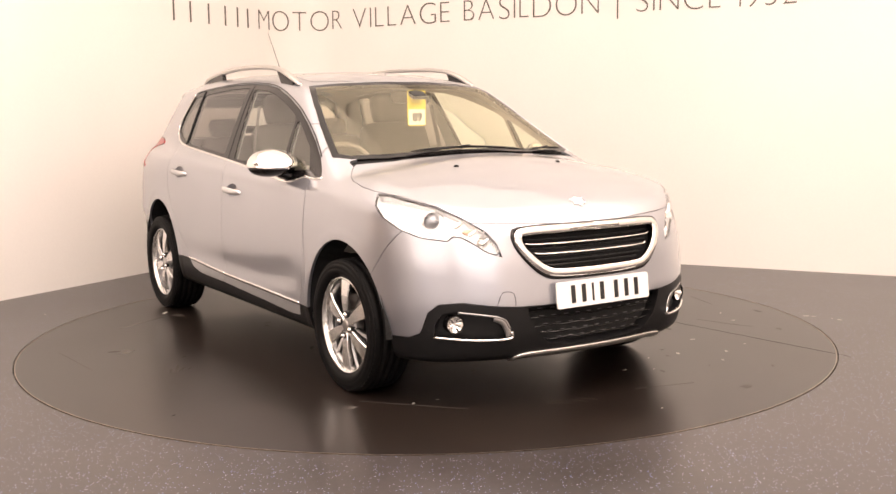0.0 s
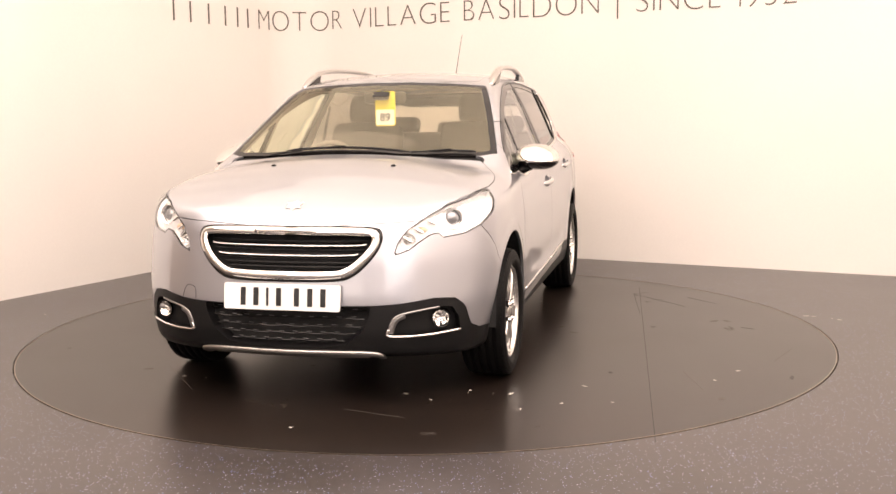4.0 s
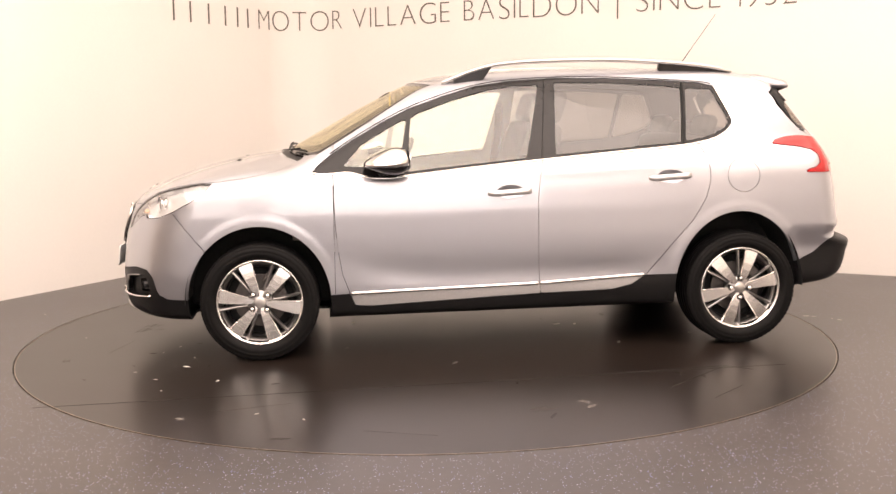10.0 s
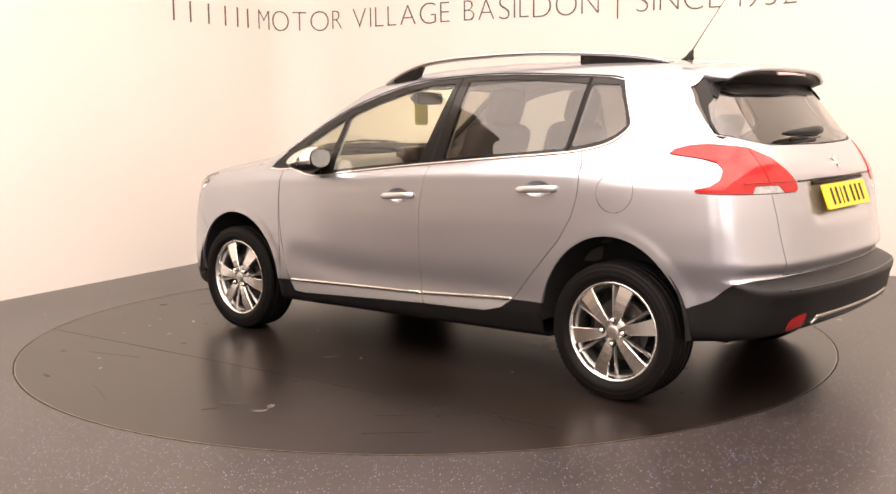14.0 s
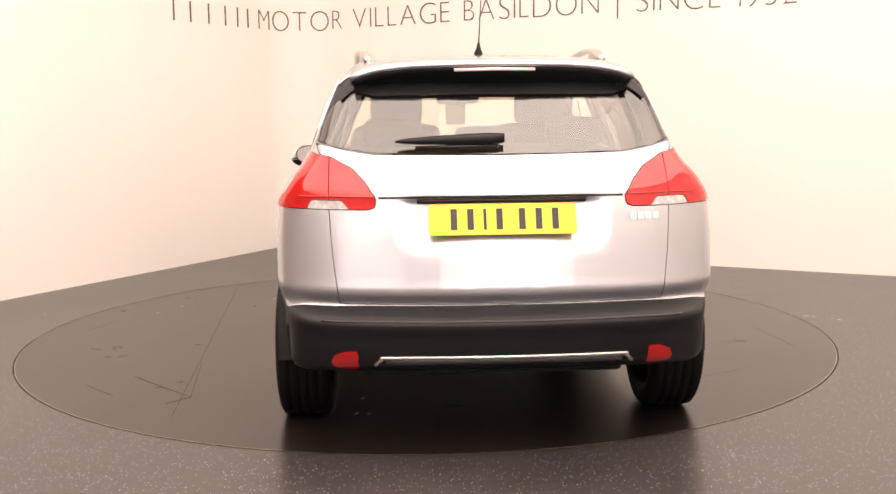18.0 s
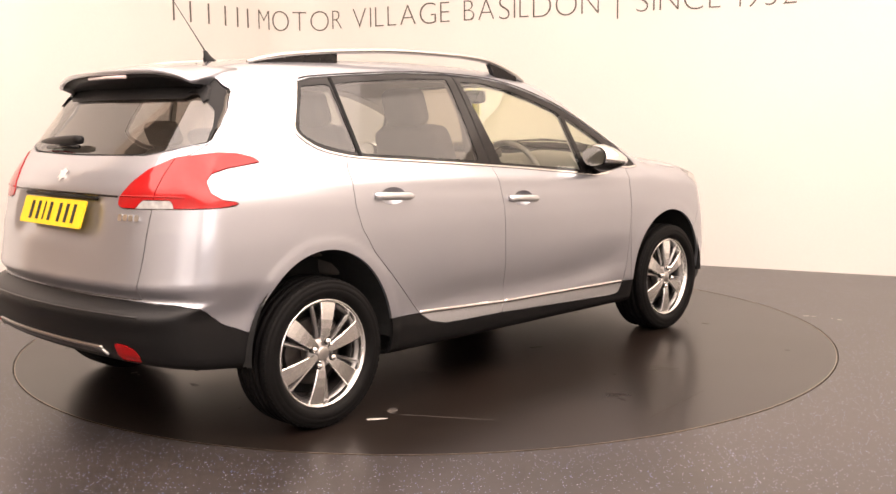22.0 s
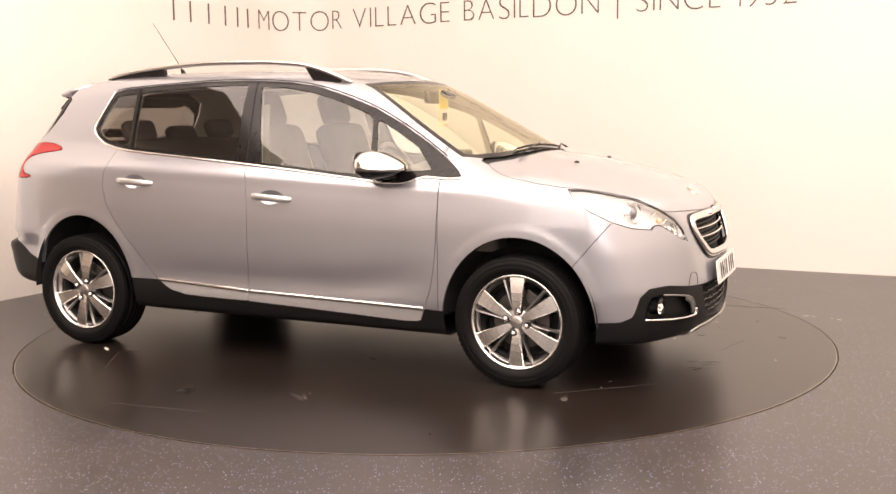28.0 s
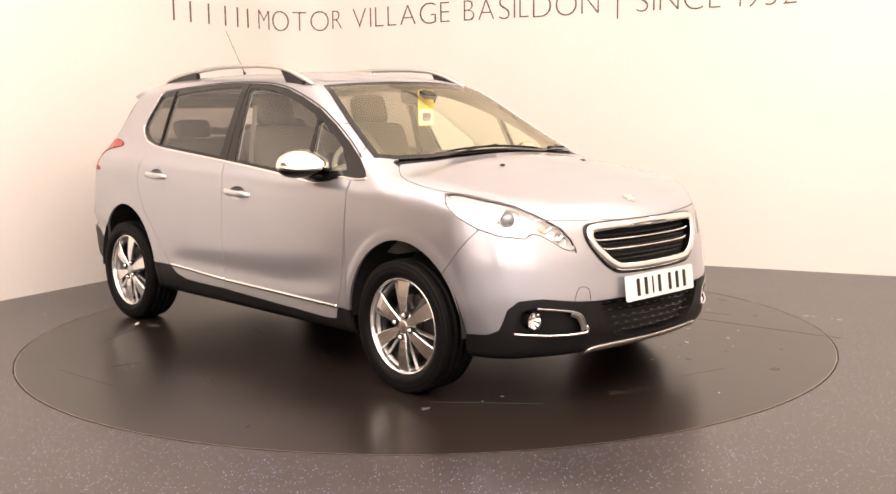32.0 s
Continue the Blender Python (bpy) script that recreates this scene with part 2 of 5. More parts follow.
# Floor: one sheet round the turntable's hole.
bm = bmesh.new()
HOLE = TABLE_R + 0.0055
inner, outer = [], []
for k in range(128):
    a = 2 * math.pi * k / 128
    inner.append(bm.verts.new((HOLE * math.cos(a), HOLE * math.sin(a), 0)))
    outer.append(bm.verts.new((14 * math.cos(a), 14 * math.sin(a), 0)))
deep = [bm.verts.new((v.co.x, v.co.y, -0.05)) for v in inner]
for k in range(128):
    j = (k + 1) % 128
    bm.faces.new((inner[k], outer[k], outer[j], inner[j]))
    bm.faces.new((deep[k], inner[k], inner[j], deep[j]))
bm.faces.new(deep[::-1])
tagged(part("floor", bm, FLOOR), "dark grey vinyl floor with pale flecks", "floor", kind="structure")

# Ceiling, with a frame of lit panels.
bm = box(*((CORNER + FAR) / 2), HIGH + 0.05, 26, 24, 0.1)
tagged(part("ceiling", bm, CEIL), "plain white ceiling", "ceiling", kind="structure")


def ceiling_light(p, watts, colour):
    ob = new("ceiling_light")
    tagged(ob, "large square lit ceiling panel with a white frame", "ceiling light", "ceiling lights")
    bm = bmesh.new()
    for sx, sy, w, h in ((0, 1.067, 2.144, 0.010), (0, -1.067, 2.144, 0.010), (1.067, 0, 0.010, 2.124), (-1.067, 0, 0.010, 2.124)):
        box(sx, sy, -0.016, w, h, 0.030, bm)
    part("frame", bm, CEIL, ob)
    part("diffuser", box(0, 0, -0.012, 2.122, 2.122, 0.02), LIGHT, ob, "glowing white diffuser")
    ob.matrix_basis = p
    la = bpy.data.lights.new("panel", "AREA")
    la.shape, la.size, la.size_y, la.energy, la.color = "RECTANGLE", 2.145, 2.145, watts, colour
    lo = new("panel_lamp", la)
    lo.matrix_basis = p @ pose(0, 0, -0.040)


# The panels over the front of the booth burn brighter than those by the lettered walls.
GAIN = ((0.18, 0.40, 1.25, 1.5, 1.0), (0.25, 0.42, 1.45, 1.75, 1.3), (0.55, 1.25, 1.85, 1.85, 1.4), (0.85, 1.35, 1.7, 1.6, 1.1))
TURN = math.degrees(math.atan2(ALONG_R.y, ALONG_R.x))
for i in range(4):
    for j in range(5):
        q = CORNER + ALONG_R * (1.15 + 2.15 * i) + ALONG_L * (1.15 + 2.15 * j)
        ceiling_light(pose(q.x, q.y, HIGH, 0, 0, TURN), LAMP_WATTS * GAIN[i][j], FRONT_COLOUR if GAIN[i][j] > 1.05 else LAMP_COLOUR)


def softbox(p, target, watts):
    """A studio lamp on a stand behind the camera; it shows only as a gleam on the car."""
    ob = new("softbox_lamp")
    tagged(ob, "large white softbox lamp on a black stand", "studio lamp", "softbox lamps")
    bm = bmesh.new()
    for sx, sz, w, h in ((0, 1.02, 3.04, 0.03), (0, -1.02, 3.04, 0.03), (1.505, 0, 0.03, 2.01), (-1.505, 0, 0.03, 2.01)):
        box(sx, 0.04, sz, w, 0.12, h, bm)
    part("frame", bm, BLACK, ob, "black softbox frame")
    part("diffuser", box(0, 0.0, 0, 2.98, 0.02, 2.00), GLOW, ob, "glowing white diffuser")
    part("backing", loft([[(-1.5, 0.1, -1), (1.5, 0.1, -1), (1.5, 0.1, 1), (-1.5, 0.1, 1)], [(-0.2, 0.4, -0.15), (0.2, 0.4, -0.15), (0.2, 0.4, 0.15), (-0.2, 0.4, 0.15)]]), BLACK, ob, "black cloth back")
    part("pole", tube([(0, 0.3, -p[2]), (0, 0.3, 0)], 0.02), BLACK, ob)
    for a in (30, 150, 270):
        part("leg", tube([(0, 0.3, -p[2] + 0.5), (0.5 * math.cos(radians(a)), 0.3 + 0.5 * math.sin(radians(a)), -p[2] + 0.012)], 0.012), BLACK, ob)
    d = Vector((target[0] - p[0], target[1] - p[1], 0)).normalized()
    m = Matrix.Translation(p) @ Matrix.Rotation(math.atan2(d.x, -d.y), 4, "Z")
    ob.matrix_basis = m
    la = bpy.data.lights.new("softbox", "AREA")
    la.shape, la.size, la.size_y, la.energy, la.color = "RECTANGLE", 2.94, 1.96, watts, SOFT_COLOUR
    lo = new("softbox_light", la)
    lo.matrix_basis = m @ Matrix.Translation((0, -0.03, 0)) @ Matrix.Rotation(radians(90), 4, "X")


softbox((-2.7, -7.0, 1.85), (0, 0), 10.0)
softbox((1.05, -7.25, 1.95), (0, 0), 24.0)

# Turntable.
turntable = new("turntable")
tagged(turntable, "large round dark vinyl turntable set flush in the floor", "turntable")
bm = lathe([(0.0001, 0), (TABLE_R - 0.0065, 0), (TABLE_R - 0.0065, 0.04), (0.0001, 0.04)], 160)
bmesh.ops.rotate(bm, verts=bm.verts, cent=(0, 0, 0), matrix=Matrix.Rotation(radians(-90), 3, "X"))
part("deck", bm, TABLE, turntable)
bm = lathe([(TABLE_R - 0.0060, -0.0012), (TABLE_R - 0.0015, -0.0012), (TABLE_R - 0.0015, 0.04), (TABLE_R - 0.0060, 0.04)], 160)
bmesh.ops.rotate(bm, verts=bm.verts, cent=(0, 0, 0), matrix=Matrix.Rotation(radians(-90), 3, "X"))
part("rim", bm, STEEL, turntable, "thin worn steel edge ring")

# ---- the car's outer form ----
# Car space: x forward, y to its left, z up, middle of the wheelbase at the origin.
def table(points, soft=0.02):
    """A soft curve through (position, value) pairs."""
    p = np.array(points, float)
    p = p[np.argsort(p[:, 0])]
    xs = np.linspace(p[0, 0] - 0.3, p[-1, 0] + 0.3, 900)
    ys = np.interp(xs, p[:, 0], p[:, 1])
    step = xs[1] - xs[0]
    n = max(int(3 * soft / step), 1)
    k = np.exp(-0.5 * (np.arange(-n, n + 1) * step / soft) ** 2)
    ys = np.convolve(np.pad(ys, n, mode="edge"), k / k.sum(), mode="valid")
    return lambda v: np.interp(v, xs, ys)


def step01(a, b, v):
    t = np.clip((v - a) / (b - a), 0, 1)
    return t * t * (3 - 2 * t)


def smax(a, b, k):
    h = np.maximum(k - np.abs(a - b), 0) / k
    return np.maximum(a, b) + h * h * k * 0.25


HUB_F, HUB_R, HUB_Z = 1.269, -1.269, 0.302
ARCHES = {"F": (1.269, 0.300, 0.362, 0.391), "R": (-1.254, 0.305, 0.350, 0.412)}
SECTION = table([(0.15, 0.80), (0.25, 0.825), (0.34, 0.846), (0.45, 0.848), (0.60, 0.850), (0.75, 0.848), (0.86, 0.838), (0.93, 0.820),
                 (0.985, 0.795), (1.05, 0.768), (1.15, 0.724), (1.25, 0.678), (1.34, 0.632), (1.42, 0.588), (1.5, 0.54), (1.65, 0.45)], 0.022)
PLAN = table([(-2.2, 0.84), (-2.0, 0.90), (-1.8, 0.95), (-1.6, 0.98), (-1.3, 1.005), (-1.0, 1.005), (-0.5, 0.998), (0.3, 0.993), (0.8, 0.993),
              (1.27, 1.005), (1.5, 0.995), (1.7, 0.965), (1.85, 0.93), (2.0, 0.88), (2.2, 0.80)], 0.09)
PLAN_UP = table([(-2.1, 0.80), (-1.8, 0.86), (-1.6, 0.905), (-1.25, 0.945), (-0.9, 0.975), (-0.4, 0.995), (0.2, 1.0), (0.9, 0.985), (1.4, 0.98), (2.1, 0.85)], 0.1)
BELT = table([(-1.9, 1.10), (-1.4, 1.085), (-0.93, 1.06), (-0.1, 0.998), (0.5, 0.955), (1.0, 0.945), (2.0, 0.93)], 0.1)
CENTRE = table([(-2.1, 1.36), (-1.66, 1.432), (-1.5, 1.455), (-1.25, 1.482), (-0.9, 1.497), (-0.5, 1.503), (-0.15, 1.497), (0.1, 1.482), (0.3, 1.456), (0.42, 1.430),
                (0.55, 1.371), (0.75, 1.268), (0.95, 1.157), (1.10, 1.070), (1.17, 1.046), (1.3, 1.030), (1.45, 1.002), (1.6, 0.965), (1.75, 0.917),
                (1.88, 0.862), (1.96, 0.815), (2.02, 0.772), (2.1, 0.70)], 0.028)
CROWN = table([(-1.7, 0.10), (-1.2, 0.08), (0.0, 0.12), (0.4, 0.17), (0.7, 0.22), (1.0, 0.20), (1.3, 0.13), (1.6, 0.10), (2.0, 0.10)], 0.08)
NOSE = table([(0.12, 1.96), (0.20, 2.015), (0.25, 2.040), (0.33, 2.058), (0.46, 2.058), (0.56, 2.045), (0.64, 2.034), (0.72, 2.010), (0.80, 1.985), (0.9, 1.975), (1.1, 1.96)], 0.022)
TAIL = table([(0.18, -1.90), (0.28, -1.97), (0.36, -2.022), (0.42, -2.044), (0.47, -2.052), (0.505, -2.066), (0.530, -2.066), (0.548, -2.025), (0.566, -1.966), (0.618, -2.003), (0.66, -1.994), (0.72, -1.985),
              (0.82, -1.970), (0.90, -1.953), (0.97, -1.932), (1.03, -1.892), (1.10, -1.833), (1.16, -1.784), (1.25, -1.712), (1.35, -1.632), (1.42, -1.58), (1.6, -1.45)], 0.010)
KEEL = table([(-2.2, 0.37), (-1.95, 0.335), (-1.75, 0.305), (-1.5, 0.28), (-1.1, 0.235), (-0.8, 0.222), (0.0, 0.212), (0.9, 0.202), (1.5, 0.205), (1.8, 0.210), (2.05, 0.222)], 0.05)


def half_width(x, z):
    zz = z - 0.55 * (BELT(x) - 1.0) * step01(0.6, 0.95, z)
    b = step01(0.92, 1.12, z)
    w = SECTION(zz) * (PLAN(x) * (1 - b) + PLAN_UP(x) * b)
    for cx, cz, rx, rz in ARCHES.values():
        r = np.sqrt(((x - cx) / rx) ** 2 + ((z - cz) / rz) ** 2)
        w = w + 0.003 * (1 - step01(1.06, 1.16, r))
    # hollow low in the doors, sweeping up towards the front arch, closed by a flick at the sill
    w = w - 0.011 * np.exp(-((z - 0.42 - 0.16 * np.maximum(x - 0.30, 0) ** 1.5) / 0.075) ** 2) * step01(-1.0, -0.55, x) * (1 - step01(0.55, 0.92, x))
    # shoulder line through the handles
    w = w + 0.006 * np.exp(-((z - (0.93 - 0.045 * x)) / 0.03) ** 2) * (1 - step01(0.9, 1.4, x))
    # the ends tuck in low down
    w = w - 0.036 * (1 - step01(0.50, 0.64, z)) * (1 - step01(-1.66, -1.42, x))
    w = w - 0.016 * (1 - step01(0.32, 0.46, z)) * step01(1.45, 1.65, x)
    return w


def form(x, y, z):
    a = np.abs(y)
    side = (a - half_width(x, z)) * 0.95
    top = z - (CENTRE(x) - CROWN(x) * a * a)
    top = top / np.sqrt(1 + 0.33 * step01(0.35, 0.5, x) * (1 - step01(1.08, 1.2, x)))
    f = smax(side, top, 0.05 + 0.05 * step01(1.05, 1.35, x) + 0.04 * (1 - step01(-0.2, 0.4, x)))
    f = smax(f, (x - NOSE(z) + 0.29 * a * a + 0.9 * np.maximum(a - 0.42, 0) ** 2) * 0.93, 0.07)
    f = smax(f, (TAIL(z) + 0.19 * a * a + 0.9 * np.maximum(a - 0.5, 0) ** 2 - x
              + 0.026 * (1 - step01(0.26, 0.40, a)) * step01(0.74, 0.84, z) * (1 - step01(0.925, 0.955, z))) * (0.93 - 0.1 * step01(1.0, 1.1, z)), 0.06)
    return smax(f, KEEL(x) - z, 0.05)


def gradient(p, e=0.0015):
    g = np.stack([(form(*(p + d).T) - form(*(p - d).T)) / (2 * e) for d in np.eye(3) * e], 1)
    return g


def settle(p, rounds=4):
    for _ in range(rounds):
        g = gradient(p)
        p = p - g * (form(*p.T) / np.maximum((g * g).sum(1), 0.05))[:, None]
    return p


def on_side(x, z, off=0.0):
    """Points of the left flank over (x, z)."""
    x, z = np.atleast_1d(np.array(x, float)), np.atleast_1d(np.array(z, float))
    lo, hi = np.zeros_like(x), np.full_like(x, 1.0)
    for _ in range(30):
        m = (lo + hi) / 2
        inside = form(x, m, z) < 0
        lo, hi = np.where(inside, m, lo), np.where(inside, hi, m)
    p = np.stack([x, lo, z], 1)
    g = gradient(p)
    return p + off * g / np.linalg.norm(g, axis=1)[:, None]


def on_end(y, z, front=True, off=0.0):
    """Points of the nose or the tail over (y, z)."""
    y, z = np.atleast_1d(np.array(y, float)), np.atleast_1d(np.array(z, float))
    s = 1.0 if front else -1.0
    lo, hi = np.full_like(y, 0.9), np.full_like(y, 2.2)
    for _ in range(30):
        m = (lo + hi) / 2
        inside = form(s * m, y, z) < 0
        lo, hi = np.where(inside, m, lo), np.where(inside, hi, m)
    p = np.stack([s * lo, y, z], 1)
    g = gradient(p)
    return p + off * g / np.linalg.norm(g, axis=1)[:, None]


def on_top(x, y, off=0.0):
    x, y = np.atleast_1d(np.array(x, float)), np.atleast_1d(np.array(y, float))
    lo, hi = np.full_like(x, 0.5), np.full_like(x, 1.7)
    for _ in range(30):
        m = (lo + hi) / 2
        inside = form(x, y, m) < 0
        lo, hi = np.where(inside, m, lo), np.where(inside, hi, m)
    p = np.stack([x, y, lo], 1)
    g = gradient(p)
    return p + off * g / np.linalg.norm(g, axis=1)[:, None]


def skin(h):
    """The whole outer form as points, normals and triangles on a grid of step h."""
    xs, ys, zs = np.arange(-2.16, 2.18, h), np.arange(-0.93 + h / 2, 0.935, h), np.arange(0.14, 1.58, h)
    grid = form(xs[:, None, None], ys[None, :, None], zs[None, None, :])
    s = grid < 0
    n = s[:-1, :-1, :-1].astype(np.int8)
    corners = [(i, j, k) for i in (0, 1) for j in (0, 1) for k in (0, 1)]
    count = sum(s[i:s.shape[0] - 1 + i, j:s.shape[1] - 1 + j, k:s.shape[2] - 1 + k].astype(np.int8) for i, j, k in corners)
    cells = np.argwhere((count > 0) & (count < 8))
    index = np.full(n.shape, -1, int)
    index[tuple(cells.T)] = np.arange(len(cells))
    acc, num = np.zeros((len(cells), 3)), np.zeros(len(cells))
    for a in corners:
        for ax in range(3):
            if a[ax]:
                continue
            b = list(a)
            b[ax] = 1
            ga, gb = grid[tuple((cells + a).T)], grid[tuple((cells + b).T)]
            hit = (ga < 0) != (gb < 0)
            t = np.where(hit, ga / np.where(hit, ga - gb, 1), 0)
            q = np.array(a, float)[None, :].repeat(len(cells), 0)
            q[:, ax] += t
            acc[hit] += q[hit]
            num[hit] += 1
    P = (cells + acc / num[:, None]) * h + np.array([xs[0], ys[0], zs[0]])
    P = settle(P)
    N = gradient(P, 0.011)
    N /= np.linalg.norm(N, axis=1)[:, None]
    quads = []
    for ax in range(3):
        sl0 = [slice(None)] * 3
        sl1 = [slice(None)] * 3
        sl0[ax], sl1[ax] = slice(0, -1), slice(1, None)
        e = np.argwhere(s[tuple(sl0)] != s[tuple(sl1)])
        b, c = (ax + 1) % 3, (ax + 2) % 3
        o = []
        for db, dc in ((0, 0), (-1, 0), (-1, -1), (0, -1)):
            q = e.copy()
            q[:, b] += db
            q[:, c] += dc
            o.append(index[tuple(q.T)])
        quads.append(np.stack(o, 1))
    Q = np.concatenate(quads)
    T = np.concatenate([Q[:, [0, 1, 2]], Q[:, [0, 2, 3]]])
    fn = np.cross(P[T[:, 1]] - P[T[:, 0]], P[T[:, 2]] - P[T[:, 0]])
    flip = (fn * N[T].mean(1)).sum(1) < 0
    T[flip] = T[flip][:, ::-1]
    return P, N, T


def clip(m, g):
    """The piece of m where g < 0, cut clean along g = 0."""
    P, N, T = m
    s = g[T] < 0
    k = s.sum(1)
    keep = T[k == 3]
    new_tri, edges = [], []
    for want in (1, 2):
        t, st = T[k == want], s[k == want]
        if not len(t):
            continue
        lone = np.argmax(st == (want == 1), axis=1)
        r = np.arange(len(t))
        a, b, c = t[r, lone], t[r, (lone + 1) % 3], t[r, (lone + 2) % 3]
        edges.append((want, a, b, c))
    pairs = [np.stack([np.minimum(a, q), np.maximum(a, q)], 1) for _, a, b, c in edges for q in (b, c)]
    if pairs:
        allp = np.concatenate(pairs)
        uni, inv = np.unique(allp, axis=0, return_inverse=True)
        inv = inv.ravel()
        ga, gb = g[uni[:, 0]], g[uni[:, 1]]
        t = (ga / (ga - gb))[:, None]
        NP = P[uni[:, 0]] * (1 - t) + P[uni[:, 1]] * t
        NN = N[uni[:, 0]] * (1 - t) + N[uni[:, 1]] * t
        NN /= np.linalg.norm(NN, axis=1)[:, None]
        at = 0
        for want, a, b, c in edges:
            ab = inv[at:at + len(a)] + len(P)
            ac = inv[at + len(a):at + 2 * len(a)] + len(P)
            at += 2 * len(a)
            if want == 1:
                new_tri.append(np.stack([a, ab, ac], 1))
            else:
                new_tri += [np.stack([ab, b, c], 1), np.stack([ab, c, ac], 1)]
        P, N = np.concatenate([P, NP]), np.concatenate([N, NN])
        keep = np.concatenate([keep] + new_tri)
    used = np.unique(keep)
    back = np.full(len(P), -1, int)
    back[used] = np.arange(len(used))
    return P[used], N[used], back[keep]


def inside(u, v, outline):
    """Signed distance in the plane to a closed outline, negative inside."""
    q = np.array(outline, float)
    d = np.full(len(u), 9.0)
    sign = np.ones(len(u))
    j = len(q) - 1
    for i in range(len(q)):
        ax, ay, bx, by = q[j, 0], q[j, 1], q[i, 0], q[i, 1]
        ex, ey = bx - ax, by - ay
        wx, wy = u - ax, v - ay
        t = np.clip((wx * ex + wy * ey) / max(ex * ex + ey * ey, 1e-12), 0, 1)
        d = np.minimum(d, (wx - ex * t) ** 2 + (wy - ey * t) ** 2)
        cross = ((ay > v) != (by > v)) & (u < (ex * (v - ay) / (ey if abs(ey) > 1e-12 else 1e-12)) + ax)
        sign = np.where(cross, -sign, sign)
        j = i
    return np.sqrt(d) * sign


def rim_of(m, depth):
    """Inward walls along the piece's edges."""
    P, N, T = m
    e = np.concatenate([T[:, [0, 1]], T[:, [1, 2]], T[:, [2, 0]]])
    key = np.sort(e, axis=1)
    _, first, count = np.unique(key, axis=0, return_index=True, return_counts=True)
    e = e[first[count == 1]]
    a, b = P[e[:, 0]], P[e[:, 1]]
    c, d = b - N[e[:, 1]] * depth, a - N[e[:, 0]] * depth
    fn = np.cross(d - a, b - a)
    fn /= np.maximum(np.linalg.norm(fn, axis=1), 1e-9)[:, None]
    Q = np.concatenate([a, b, c, d])
    k = len(e)
    r = np.arange(k)
    tri = np.concatenate([np.stack([r, r + 3 * k, r + 2 * k], 1), np.stack([r, r + 2 * k, r + k], 1)])
    return Q, np.concatenate([fn] * 4), tri


def panel(name, m, mat, parent, label="", depth=0.014, off=0.0):
    """A piece of the skin as one object, with folded edges."""
    P, N, T = m
    P = P + N * off
    if depth:
        Q, M, R = rim_of((P, N, T), depth)
        T = np.concatenate([T, R + len(P)])
        P, N = np.concatenate([P, Q]), np.concatenate([N, M])
    me = bpy.data.meshes.new(name)
    me.from_pydata(P.tolist(), [], T.tolist())
    me.materials.append(mat)
    smooth(me)
    me.normals_split_custom_set_from_vertices(N.tolist())
    ob = new(name, me)
    ob.parent = parent
    if label:
        tagged(ob, label)
    return ob


GAP = 0.0015


class Shell:
    """The skin that is left, from which panels are taken."""

    def __init__(self, m):
        self.m = m

    def take(self, field, gap=GAP):
        g = field(*self.m[0].T)
        piece = clip(self.m, g + gap)
        self.m = clip(self.m, gap - g)
        return piece


def side_field(outline, sign, ymin=0.4, off=0.0):
    return lambda x, y, z: np.maximum(inside(x, z, outline) + off, (ymin - sign * y))


def end_field(outline, front=True, xmin=1.2, off=0.0):
    s = 1.0 if front else -1.0
    return lambda x, y, z: np.maximum(inside(y, z, outline) + off, xmin - s * x)


def wrap_field(outline, sign, front=True, lim=0.25):
    """Outline of ("s", x, z) and ("e", y, z) points that goes round a corner of the car."""
    q = []
    s = 1.0 if front else -1.0
    for kind, a, z in outline:
        p = on_side(a, z)[0] if kind == "s" else on_end(a, z, front)[0]
        q.append((s * p[0] - abs(p[1]), z))
    return lambda x, y, z: np.maximum(inside(s * x - np.abs(y), z, q), np.maximum(lim - sign * y, 0.9 - s * x))


def mirrored(half):
    """A closed outline from its left half, top to bottom."""
    return half + [(-y, z) for y, z in half[::-1]]


def mirrored_plan(half):
    """The same for an outline in plan, (x, y)."""
    return half + [(x, -y) for x, y in half[::-1]]


def soft_outline(points, n=4, closed=True):
    return [(v[0], v[1]) for v in spline([(a, b, 0) for a, b in points], n, closed)]


shell = Shell(skin(0.0165))
car = new("car")
tagged(car, "silver grey metallic compact crossover car with black lower cladding", "car")
lining = []          # pieces whose inner side shows through the windows

# wheel openings
for cx, cz, rx, rz in ARCHES.values():
    shell.take(lambda x, y, z: np.maximum((np.sqrt(((x - cx) / rx) ** 2 + ((z - cz) / rz) ** 2) - 1) * rx, 0.52 - np.abs(y)), 0.0)

# side windows
DLO = [(0.992, 0.953), (0.93, 0.948), (0.86, 0.951), (0.80, 0.953), (0.70, 0.930), (0.60, 0.926), (0.48, 0.938), (0.19, 0.968), (-0.10, 0.996), (-0.40, 1.022), (-0.69, 1.046),
       (-0.93, 1.066), (-1.05, 1.081), (-1.16, 1.108), (-1.23, 1.147), (-1.259, 1.186), (-1.240, 1.240), (-1.210, 1.308), (-1.180, 1.380), (-1.10, 1.397),
       (-0.87, 1.412), (-0.57, 1.426), (-0.30, 1.426), (-0.06, 1.413), (0.12, 1.388), (0.30, 1.337), (0.48, 1.274), (0.63, 1.201), (0.78, 1.115), (0.90, 1.038), (0.965, 0.985)]
